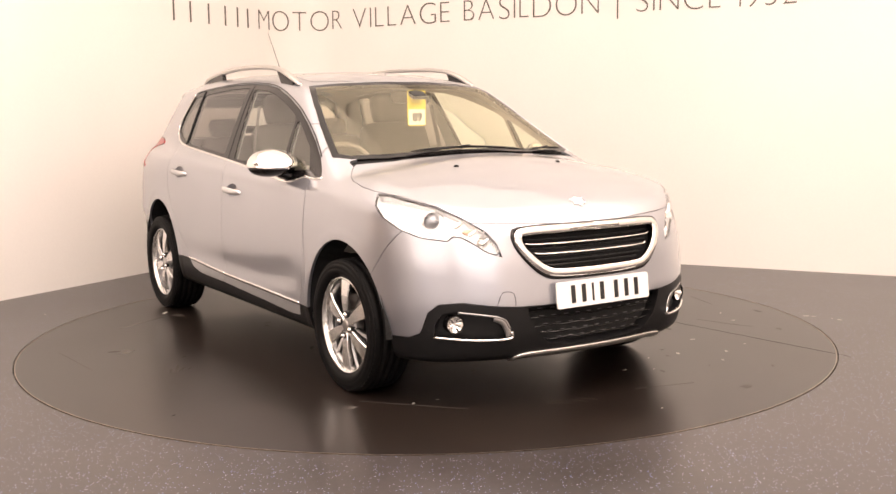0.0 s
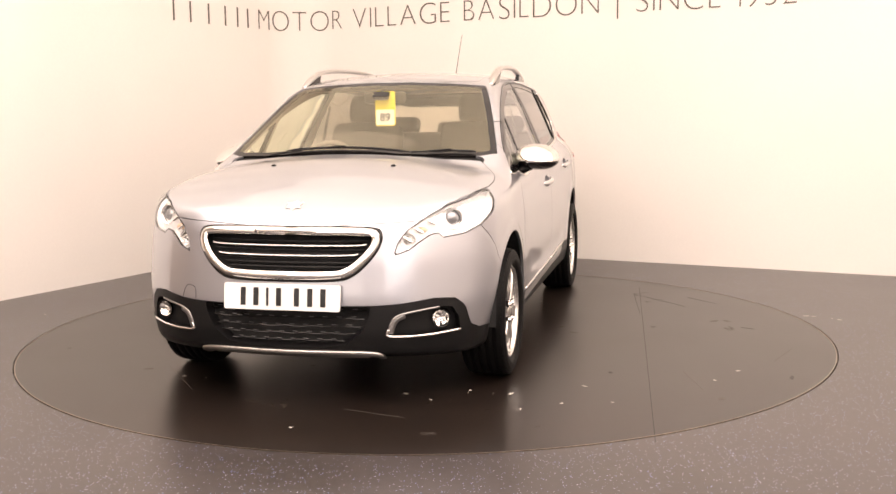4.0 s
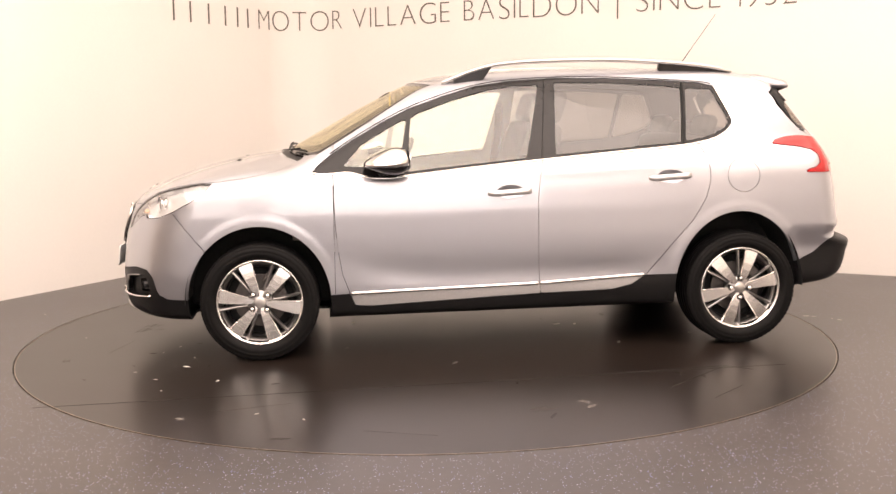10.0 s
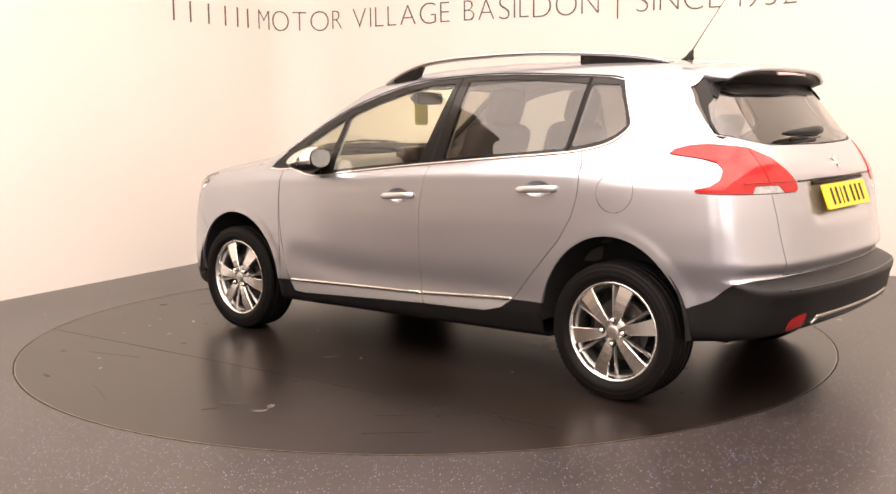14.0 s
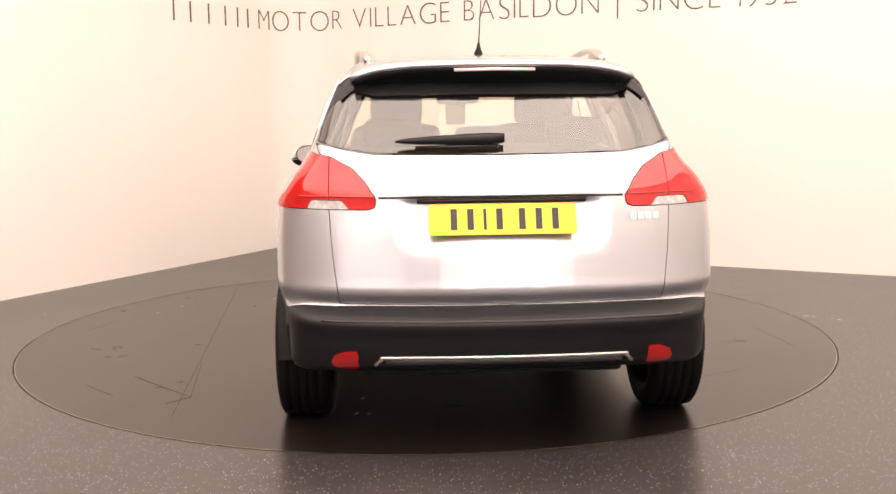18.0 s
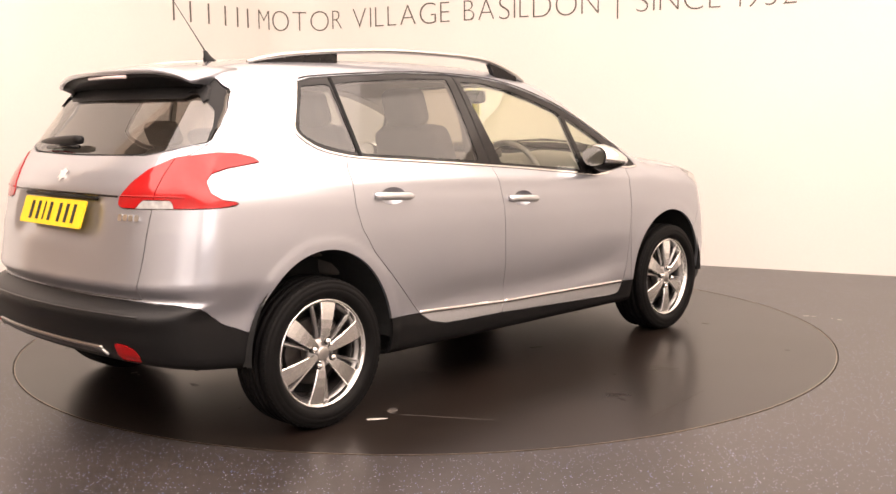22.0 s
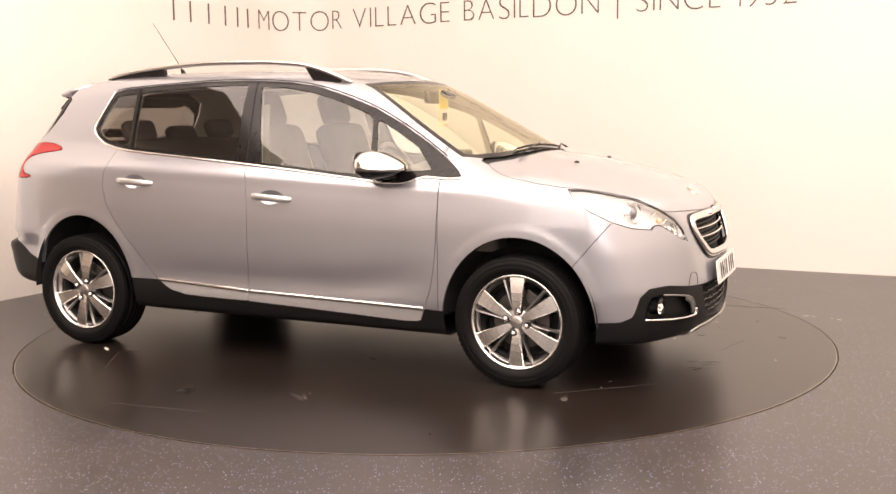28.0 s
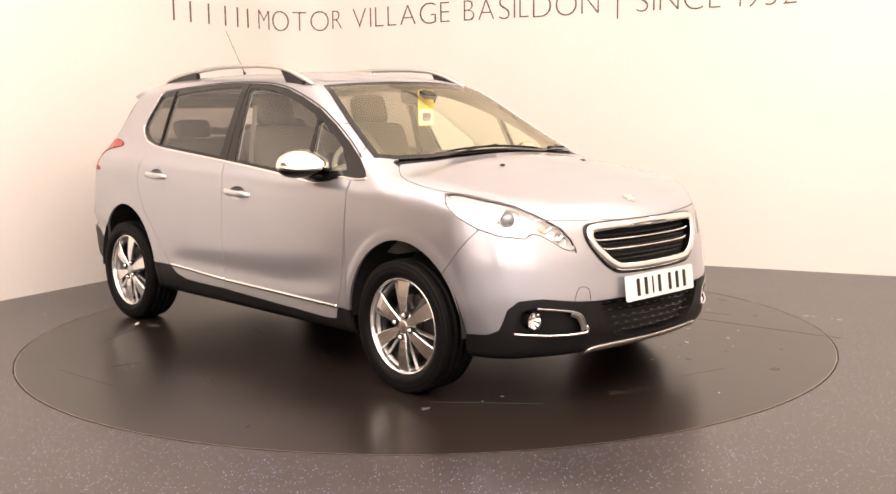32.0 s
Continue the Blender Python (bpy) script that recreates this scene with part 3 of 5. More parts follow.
PANES = {"front_quarter_pane": [(0.83, 0.985), (0.66, 0.975), (0.545, 0.985), (0.50, 1.215), (0.52, 1.215), (0.63, 1.155), (0.74, 1.090)],
         "front_door_pane": [(0.51, 0.952), (0.19, 0.984), (-0.118, 1.012), (-0.212, 1.392), (-0.06, 1.388), (0.11, 1.356), (0.28, 1.308), (0.44, 1.250), (0.475, 1.225)],
         "rear_door_pane": [(-0.272, 1.027), (-0.69, 1.062), (-0.962, 1.084), (-0.995, 1.372), (-0.87, 1.384), (-0.57, 1.402), (-0.300, 1.404)],
         "rear_quarter_pane": [(-0.988, 1.090), (-1.05, 1.099), (-1.15, 1.124), (-1.216, 1.158), (-1.240, 1.188), (-1.223, 1.24), (-1.192, 1.305), (-1.165, 1.362), (-1.04, 1.371), (-1.020, 1.362)]}
for sign in (1, -1):
    sub = Shell(shell.take(side_field(DLO, sign), 0.0015))
    for name, outline in PANES.items():
        rear = "rear" in name
        piece = sub.take(side_field(outline, sign), 0.001)
        ob = panel(name, piece, PRIVACY if rear else GLASS, car, "dark privacy glass pane" if rear else "clear glass pane", 0.004, -0.006)
        ob.visible_shadow = False
    panel("window_surround", sub.m, GLOSS, car, "gloss black window surround", 0.02, -0.003)
    lining.append(sub.m)

# windscreen, in plan
SCREEN_OUT = mirrored_plan([(1.135, 0.0), (1.125, 0.25), (1.085, 0.48), (1.025, 0.645), (0.965, 0.718), (0.86, 0.692), (0.70, 0.650), (0.55, 0.605), (0.43, 0.565), (0.355, 0.538), (0.375, 0.48), (0.425, 0.27), (0.445, 0.0)])


def plan_field(outline, zmin, off=0.0):
    return lambda x, y, z: np.maximum(inside(x, y, outline) + off, zmin - z)


sub = Shell(shell.take(plan_field(SCREEN_OUT, 0.98)))
piece = sub.take(plan_field(SCREEN_OUT, 0.98, 0.032), 0.0)
ob = panel("windscreen", piece, SCREEN, car, "clear curved windscreen glass", 0.004, -0.003)
ob.visible_shadow = False
panel("windscreen_seal", sub.m, GLOSS, car, "black windscreen border", 0.02, -0.003)

# rear window
REAR_OUT = mirrored([(0.0, 1.418), (0.30, 1.414), (0.47, 1.400), (0.545, 1.385), (0.597, 1.345), (0.627, 1.272), (0.649, 1.205), (0.664, 1.145), (0.57, 1.120), (0.46, 1.102), (0.25, 1.097), (0.0, 1.096)])
sub = Shell(shell.take(end_field(REAR_OUT, False)))
REAR_GLASS = mirrored([(0.0, 1.316), (0.45, 1.313), (0.485, 1.324), (0.515, 1.330), (0.565, 1.312), (0.616, 1.268), (0.643, 1.205), (0.658, 1.148), (0.57, 1.1235), (0.46, 1.1055), (0.25, 1.1005), (0.0, 1.0995)])
piece = sub.take(end_field(REAR_GLASS, False), 0.0)
ob = panel("rear_window", piece, REARGL, car, "tinted rear window glass", 0.004, -0.003)
ob.visible_shadow = False
panel("rear_window_seal", sub.m, BLACK, car, "black rear window border", 0.02, -0.003)

# lamps
HEAD = [("e", 0.463, 0.657), ("e", 0.478, 0.712), ("e", 0.513, 0.762), ("e", 0.585, 0.815), ("s", 1.767, 0.861), ("s", 1.649, 0.891), ("s", 1.55, 0.907), ("s", 1.49, 0.905),
        ("s", 1.526, 0.863), ("s", 1.599, 0.814), ("s", 1.688, 0.766), ("s", 1.765, 0.735), ("e", 0.645, 0.722), ("e", 0.632, 0.742), ("e", 0.60, 0.737), ("e", 0.565, 0.712), ("e", 0.52, 0.676)]
TAILLAMP = [("s", -1.468, 1.066), ("s", -1.49, 1.086), ("s", -1.55, 1.102), ("s", -1.63, 1.108), ("e", 0.61, 1.093), ("e", 0.525, 1.049), ("e", 0.478, 1.001), ("e", 0.442, 0.948), ("e", 0.448, 0.915), ("e", 0.47, 0.908),
            ("e", 0.60, 0.908), ("s", -1.74, 0.910), ("s", -1.62, 0.914), ("s", -1.635, 0.928), ("s", -1.69, 0.940), ("s", -1.722, 0.965), ("s", -1.722, 1.005), ("s", -1.69, 1.032), ("s", -1.62, 1.048), ("s", -1.55, 1.056)]
heads, tails = {}, {}
for sign in (1, -1):
    heads[sign] = shell.take(wrap_field(HEAD, sign, True), 0.0015)
    tails[sign] = shell.take(wrap_field(TAILLAMP, sign, False), 0.0015)

# black cladding: nose, flanks, tail
NOSE_CUT = [("s", 1.52, 0.318), ("s", 1.64, 0.318), ("s", 1.735, 0.322), ("e", 0.752, 0.345), ("e", 0.735, 0.430), ("e", 0.70, 0.466), ("e", 0.62, 0.473), ("e", 0.50, 0.456), ("e", 0.395, 0.449),
            ("e", 0.1, 0.449), ("e", -0.1, 0.449)]


def below(points, front):
    """Height of the cladding's upper edge as it goes round the end of the car."""
    s = 1.0 if front else -1.0
    q = []
    for kind, a, z in points:
        p = on_side(a, z)[0] if kind == "s" else on_end(max(a, 0.0), z, front)[0]
        q.append((s * p[0] - abs(p[1]), z))
    q.sort()
    u = [a for a, _ in q]
    h = [b for _, b in q]
    return lambda x, y, z: np.maximum(z - np.interp(s * x - np.abs(y), u, h), 1.3 - s * x)


nose_black = shell.take(below(NOSE_CUT, True))
tail_black = shell.take(below([("s", -1.45, 0.42), ("s", -1.604, 0.437), ("s", -1.70, 0.478), ("s", -1.785, 0.548), ("e", 0.72, 0.562), ("e", 0.5, 0.570), ("e", 0.0, 0.572)], False))
TOP_LINE = table([(-1.0, 0.392), (-0.90, 0.390), (-0.732, 0.388), (-0.174, 0.357), (0.816, 0.332), (0.95, 0.328)], 0.02)
sill_black = Shell(shell.take(lambda x, y, z: np.maximum(z - TOP_LINE(x), np.abs(x) - 1.2)))

# doors
DOOR_F = [(0.872, 1.2), (0.884, 0.955), (0.884, 0.816), (0.878, 0.669), (0.867, 0.551), (0.847, 0.433), (0.812, 0.334), (0.786, 0.270), (0.70, 0.266), (-0.185, 0.307), (-0.176, 0.36), (-0.1692, 0.53),
          (-0.168, 0.80), (-0.185, 0.93), (-0.20, 0.99), (-0.22, 1.2)]
DOOR_R = [(-0.22, 1.2), (-0.20, 0.99), (-0.185, 0.93), (-0.168, 0.80), (-0.1692, 0.53), (-0.176, 0.36), (-0.185, 0.307), (-0.45, 0.313), (-0.57, 0.318), (-0.67, 0.342), (-0.745, 0.391), (-0.877, 0.544), (-1.0, 0.682),
          (-1.065, 0.79), (-1.090, 0.88), (-1.090, 0.945), (-1.080, 1.01), (-1.055, 1.068), (-1.03, 1.2)]
HANDLES = {"front_door": (-0.02, 0.840), "rear_door": (-0.872, 0.905)}
doors = {}
for sign in (1, -1):
    for name, outline in (("front_door", DOOR_F), ("rear_door", DOOR_R)):
        door = shell.take(side_field(outline, sign))
        hx, hz = HANDLES[name]
        sub = Shell(door)
        cup = sub.take(lambda x, y, z: (np.sqrt(((x - hx + 0.005) / 0.075) ** 2 + ((z - hz) / 0.036) ** 2) - 1) * 0.03, 0.0)
        ob = panel(name, sub.m, PAINT, car, "silver painted door with a satin handle")
        CP, CN, CT = cup
        r = np.sqrt(((CP[:, 0] - hx + 0.005) / 0.075) ** 2 + ((CP[:, 2] - hz) / 0.036) ** 2)
        dip = np.clip(1 - r * r, 0, 1)
        CN = CN + np.stack([0.9 * (CP[:, 0] - hx) / 0.075, 0 * r, 1.3 * (CP[:, 2] - hz) / 0.036], 1) * -0.85
        CN /= np.linalg.norm(CN, axis=1)[:, None]
        panel("handle_hollow", (CP - cup[1] * (0.036 * dip)[:, None], CN, CT), PAINT, ob, "hollow behind the handle", 0.0)
        lining.append(door)
        doors[(name, sign)] = ob
        trim = sill_black.take(side_field(outline, sign))
        panel("lower_trim", trim, TRIM_GREY, ob, "dark grey satin lower door trim")
panel("sill", sill_black.m, BLACK, car, "black plastic sill and floor pan")

# fuel flap
for sign in (1,):
    flap = shell.take(lambda x, y, z: np.maximum(np.sqrt((x + 1.273) ** 2 + (z - 0.906) ** 2) - 0.088, 0.4 - y), 0.0012)
    panel("fuel_flap", flap, PAINT, car, "round silver fuel flap")

# bonnet, in plan
BONNET = mirrored_plan([(1.995, 0.0), (1.985, 0.25), (1.962, 0.40), (1.94, 0.47), (1.895, 0.535), (1.84, 0.60), (1.76, 0.668), (1.65, 0.724), (1.55, 0.755), (1.46, 0.772), (1.35, 0.772), (1.24, 0.757), (1.165, 0.730),
                   (1.105, 0.69), (1.068, 0.655), (1.085, 0.60), (1.125, 0.485), (1.162, 0.25), (1.172, 0.0)])
bonnet = shell.take(lambda x, y, z: np.maximum(inside(x, y, BONNET), 0.768 - z + 0.05 * np.abs(y)))
panel("bonnet", bonnet, PAINT, car, "smooth silver bonnet")

# scuttle between bonnet and glass
scuttle = shell.take(lambda x, y, z: np.maximum(np.maximum(np.abs(x - 1.11) - 0.075, np.abs(y) - 0.668), 0.98 - z))
panel("scuttle", scuttle, BLACK, car, "black scuttle panel", 0.014, -0.012)

# grille opening and number plate zone
GRILLE = mirrored([(0.0, 0.772), (0.25, 0.772), (0.385, 0.766), (0.408, 0.745), (0.408, 0.715), (0.39, 0.672), (0.345, 0.615), (0.29, 0.572), (0.22, 0.556), (0.0, 0.553)])
grille_piece = shell.take(end_field(GRILLE, True, 1.6), 0.0)
LOW_GRILLE = mirrored([(0.0, 0.446), (0.375, 0.446), (0.365, 0.40), (0.33, 0.335), (0.265, 0.282), (0.16, 0.268), (0.0, 0.265)])
low = Shell(nose_black)
low_piece = low.take(end_field(LOW_GRILLE, True, 1.6), 0.0)
FOG = {s: [(s * y, z) for y, z in ((0.716, 0.325), (0.712, 0.385), (0.69, 0.428), (0.652, 0.438), (0.58, 0.430), (0.50, 0.418), (0.462, 0.398), (0.442, 0.355), (0.432, 0.318), (0.50, 0.312), (0.60, 0.314))] for s in (1, -1)}
fog_piece = {s: low.take(end_field(FOG[s], True, 1.5), 0.0) for s in (1, -1)}
panel("front_cladding", low.m, BLACK, car, "black plastic lower front bumper")
tail_shell = Shell(tail_black)
REFLECTOR = [(0.513, 0.345), (0.600, 0.350), (0.612, 0.375), (0.600, 0.402), (0.560, 0.418), (0.515, 0.420)]
reflectors = {s: tail_shell.take(end_field([(s * y, z) for y, z in REFLECTOR], False, 1.6), 0.0005) for s in (1, -1)}
tail_black = tail_shell.m
panel("rear_cladding", tail_black, BLACK, car, "black plastic rear bumper")

# front bumper skin and wings
bumper = shell.take(lambda x, y, z: np.maximum(np.maximum(1.45 - x, z - 0.80), (1.688 - x) * 0.75 - (0.755 - z) * 0.62))
panel("front_bumper", bumper, PAINT, car, "silver painted front bumper")
for sign in (1, -1):
    wing = shell.take(lambda x, y, z: np.maximum(np.maximum(0.886 - x, 0.3 - sign * y), z - 0.925 - 0.30 * np.maximum(0, 1.5 - x)))
    panel("front_wing", wing, PAINT, car, "silver front wing")

# tailgate
GATE = mirrored([(0.0, 1.093), (0.46, 1.098), (0.57, 1.116), (0.668, 1.141), (0.652, 1.105), (0.613, 1.08), (0.612, 0.913), (0.60, 0.745), (0.578, 0.576), (0.0, 0.576)])
gate = shell.take(end_field(GATE, False, 1.4))
tailgate = panel("tailgate", gate, PAINT, car, "silver tailgate with a number plate recess")
roof = shell.take(lambda x, y, z: np.maximum(np.maximum(np.abs(y) - 0.485, 1.42 - z), np.maximum(x - 0.40, -1.50 - x)))
panel("roof", roof, PAINT, car, "silver roof panel")
lining.append(roof)
panel("body_side", shell.m, PAINT, car, "silver body side frame")
lining.append(shell.m)

# cabin lining just inside the skin
P = np.concatenate([a - b * 0.028 for a, b, _ in lining])
N = np.concatenate([-b for _, b, _ in lining])
at, tri = 0, []
for a, _, t in lining:
    tri.append(t[:, ::-1] + at)
    at += len(a)
T = np.concatenate(tri)
c = P[T].mean(1)
T = T[(np.abs(c[:, 0] + 0.35) < 1.55) & (c[:, 2] > 0.4)]
for cx, cz, rx, rz in ARCHES.values():
    c = P[T].mean(1)
    T = T[((c[:, 0] - cx) / rx) ** 2 + ((c[:, 2] - cz) / rz) ** 2 > 1.5]
me = bpy.data.meshes.new("cabin_lining")
me.from_pydata(P.tolist(), [], T.tolist())
me.materials.append(LINING)
smooth(me)
me.normals_split_custom_set_from_vertices(N.tolist())
ob = new("cabin_lining", me)
ob.parent = car
tagged(ob, "pale grey cabin lining")

# arch liners and inner floor
for key, (cx, cz, rx, rz) in ARCHES.items():
    for sign in (1, -1):
        rings = []
        for yy in (0.50, 0.835):
            rings.append([(cx + (rx + 0.012) * math.cos(a), sign * yy, cz + (rz + 0.012) * math.sin(a)) for a in [math.pi * (0.0 + 1.0 * i / 28) for i in range(29)]])
        bm = loft(rings, False)
        c0 = bm.verts.new((cx, sign * 0.50, cz))
        bm.verts.ensure_lookup_table()
        for i in range(28):
            bm.faces.new((bm.verts[i], bm.verts[i + 1], c0))
        part("arch_liner", bm, LINER, car, "black wheel arch liner")
part("floor_pan", box(0, 0, 0.30, 3.3, 1.0, 0.12), LINER, car, bevel=0.02)

# ---- trim, lamps, wheels and cabin ----
def strip_part(name, points, half, thick, mat, parent, label=""):
    """A flat moulding along skin points (m, normal), width 2*half, standing proud by thick."""
    pts = [Vector(p) for p, _ in points]
    nor = [Vector(n) for _, n in points]
    rings = []
    for i, p in enumerate(pts):
        d = (pts[min(i + 1, len(pts) - 1)] - pts[max(i - 1, 0)]).normalized()
        w = d.cross(nor[i]).normalized()
        n = nor[i]
        rings.append([p - w * half - n * 0.003, p - w * half * 0.85 + n * thick * 0.8, p + n * thick, p + w * half * 0.85 + n * thick * 0.8, p + w * half - n * 0.003])
    return part(name, loft(rings), mat, parent, label, True)


def skin_points(P):
    g = gradient(P)
    g /= np.linalg.norm(g, axis=1)[:, None]
    return list(zip(P.tolist(), g.tolist()))


def flank(points, sign, off=0.0, n=6):
    q = np.array([(v.x, v.y) for v in spline([(a, b, 0) for a, b in points], n)])
    P = on_side(q[:, 0], q[:, 1], off)
    P[:, 1] *= sign
    return P


def end_path(points, front, off=0.0, n=6, closed=False):
    q = np.array([(v.x, v.y) for v in spline([(a, b, 0) for a, b in points], n, closed)])
    return on_end(q[:, 0], q[:, 1], front, off)


BELT_LINE = [(0.995, 0.950), (0.93, 0.944), (0.86, 0.947), (0.80, 0.949), (0.70, 0.925), (0.60, 0.921), (0.48, 0.933), (0.19, 0.963), (-0.10, 0.991), (-0.40, 1.017), (-0.69, 1.041),
             (-0.93, 1.061), (-1.05, 1.076), (-1.163, 1.103), (-1.234, 1.144), (-1.265, 1.187), (-1.245, 1.242), (-1.215, 1.310), (-1.185, 1.383)]
for sign in (1, -1):
    strip_part("belt_moulding", skin_points(flank(BELT_LINE, sign)), 0.0065, 0.004, CHROME, car, "bright chrome window moulding")
    for name, a, b in (("front_door", 0.806, -0.168), ("rear_door", -0.180, -0.735)):
        pts = [(a + (b - a) * i / 8, float(TOP_LINE(a + (b - a) * i / 8)) + 0.003) for i in range(9)]
        strip_part("chrome_strip", skin_points(flank(pts, sign)), 0.0085, 0.006, CHROME, doors[(name, sign)], "chrome strip along the lower door")
        # handle
        hx, hz = HANDLES[name]
        base = on_side(np.linspace(hx + 0.115, hx - 0.112, 9), np.linspace(hz - 0.008, hz + 0.006, 9), 0.0)
        lift = [0.002, 0.018, 0.026, 0.029, 0.030, 0.030, 0.029, 0.026, 0.014]
        tall = [0.55, 0.9, 1.0, 1.0, 1.0, 1.0, 1.0, 1.0, 0.8]
        rings = []
        for p, d, k in zip(base, lift, tall):
            h = 0.0165 * k
            rings.append([(p[0], sign * (p[1] + d + y), p[2] + z * h) for y, z in ((-0.013, -0.7), (-0.004, -1.0), (0.001, -0.75), (0.0035, 0.0), (0.0, 0.7), (-0.005, 1.0), (-0.013, 0.75))])
        part("handle", loft(rings), HANDLE, doors[(name, sign)], "satin silver pull handle", True)
    for a, b in (((-0.196, 0.99), (-0.247, 1.420)), ((-0.975, 1.072), (-1.006, 1.400))):
        pts = [(a[0] + (b[0] - a[0]) * i / 6, a[1] + (b[1] - a[1]) * i / 6) for i in range(7)]
        strip_part("pillar_seam", skin_points(flank(pts, sign, -0.0028)), 0.0028 if a[0] > -0.5 else 0.007, 0.0015 if a[0] > -0.5 else 0.005, DARK, car, "dark door gap on the pillar" if a[0] > -0.5 else "black window divider")
    pts = [(-1.17, 1.391), (-1.10, 1.403), (-0.87, 1.418), (-0.57, 1.432), (-0.30, 1.432), (-0.06, 1.419), (0.12, 1.394), (0.30, 1.346), (0.48, 1.282), (0.63, 1.209), (0.78, 1.123), (0.90, 1.046)]
    strip_part("roof_seal", skin_points(flank(pts, sign, -0.001)), 0.004, 0.003, BLACK, car, "thin black door seal under the roof edge")
    # roof rail
    ry = table([(0.30, 0.560), (0.0, 0.555), (-0.6, 0.535), (-1.0, 0.50), (-1.32, 0.472)], 0.1)
    top = [(0.300, 1.404), (0.21, 1.441), (0.12, 1.473), (0.02, 1.498), (-0.10, 1.511), (-0.244, 1.519), (-0.577, 1.525), (-0.881, 1.514), (-1.10, 1.498), (-1.23, 1.481), (-1.33, 1.460)]
    path = [(v.x, sign * float(ry(v.x)), v.y) for v in spline([(a, b, 0) for a, b in top], 5)]
    tap = [min(1.0, 0.55 + 0.1 * i, 0.55 + 0.1 * (len(path) - 1 - i)) for i in range(len(path))]
    rail = part("roof_rail", tube(path, 0.021, 12, 0.62, (0, 0, 1), tap), SATIN, car, "satin silver roof rail", True)
    for name, xa, xb in (("front_foot", 0.235, 0.03), ("rear_foot", -0.90, -1.30)):
        ends = np.linspace(xa, xb, 9)
        up = [(x, sign * (float(ry(x)) + 0.004), float(np.interp(x, [q[0] for q in top[::-1]], [q[1] for q in top[::-1]])) - 0.008) for x in ends]
        low = [tuple(p + np.array([0, 0, -0.012])) for p in on_top(ends + (0.05 if "front" in name else 0.0) * np.linspace(0, 1, 9), np.array([float(ry(x)) for x in ends]))]
        low = [(x, sign * y, min(z, u[2] - 0.004)) for (x, y, z), u in zip(low, up)]
        rings = [[(u[0], u[1] + 0.011, u[2]), (u[0], u[1] - 0.011, u[2]), (q[0], q[1] - 0.014, q[2]), (q[0], q[1] + 0.014, q[2])] for u, q in zip(up, low)]
        part(name, loft(rings), GLOSS, rail, "black rail foot")

    # door mirror
    c = Vector((0.595, sign * 0.868, 1.014))
    rx, rY, rz = 0.138, 0.116, 0.072

    def egg(z0, z1, rows=10, cols=28, grow=1.0):
        rings = []
        for i in range(rows + 1):
            s = z0 + (z1 - z0) * i / rows
            k = max(1 - abs(s) ** 2.2, 0.0) ** (1 / 2.1)
            ring = []
            for j in range(cols):
                a = 2 * math.pi * j / cols
                ca, sa = math.cos(a), math.sin(a)
                x = rx * k * (abs(ca) ** 0.92 * (1 if ca > 0 else -0.72))
                y = rY * k * abs(sa) ** 0.95 * (1 if sa > 0 else -1)
                x = max(x, -0.080)
                f = min(max((x + 0.080) / 0.218, 0.0), 1.0)
                thin = 1.08 - 0.62 * f ** 1.4
                ring.append((c.x + x * grow - 0.018 * (y * sign / rY), c.y + y * grow, c.z + s * rz * thin * grow - 0.020 * f ** 1.3 + 0.012 * (-y * sign / rY) * (1 if s > 0 else 0.3)))
            rings.append(ring)
        return loft(rings)

    mirror = part("door_mirror", egg(-0.28, 0.985), CHROME, car, "chrome capped door mirror", True)
    part("lower_housing", egg(-0.985, -0.30), GLOSS, mirror, "gloss black lower housing", True)
    part("indicator_strip", tube([(c.x + 0.045, c.y - sign * 0.06, c.z - 0.028), (c.x + 0.078, c.y - sign * 0.02, c.z - 0.024), (c.x + 0.055, c.y + sign * 0.06, c.z - 0.022), (c.x + 0.01, c.y + sign * 0.093, c.z - 0.02)], 0.006, 8), SATIN, mirror, "", True)
    arm = [(c.x + 0.03, sign * 0.765, 0.945), (c.x + 0.03, sign * 0.80, 0.950), (c.x + 0.015, sign * 0.84, 0.962), (c.x, sign * 0.86, 0.975)]
    part("arm", tube(arm, 0.030, 12, 0.62, (0, 0, 1), [1.6, 1.25, 1.0, 0.9]), GLOSS, mirror, "black mirror arm", True)
    out = [(0.070 * math.cos(a) * (1 if math.cos(a) > 0 else 0.95), 0.048 * abs(math.sin(a)) ** 0.8 * (1 if math.sin(a) > 0 else -1)) for a in [2 * math.pi * k / 32 for k in range(32)]]
    part("bezel", slab([(u * 1.08, v * 1.1) for u, v in out], 0.004, lambda u, v, d: (c.x - 0.087 - d - 0.03 * u * 0, c.y + u, c.z + 0.004 + v)), GLOSS, mirror)
    part("mirror_glass", slab(out, 0.003, lambda u, v, d: (c.x - 0.093 - d, c.y + u, c.z + 0.004 + v)), MIRROR, mirror, "silvered mirror glass")

def well(name, piece, depth, mat, parent):
    """The walls of an opening."""
    Q, M, R = rim_of(piece, depth)
    me = bpy.data.meshes.new(name)
    me.from_pydata(Q.tolist(), [], R[:, ::-1].tolist())
    me.materials.append(mat)
    ob = new(name, me)
    ob.parent = parent
    return ob


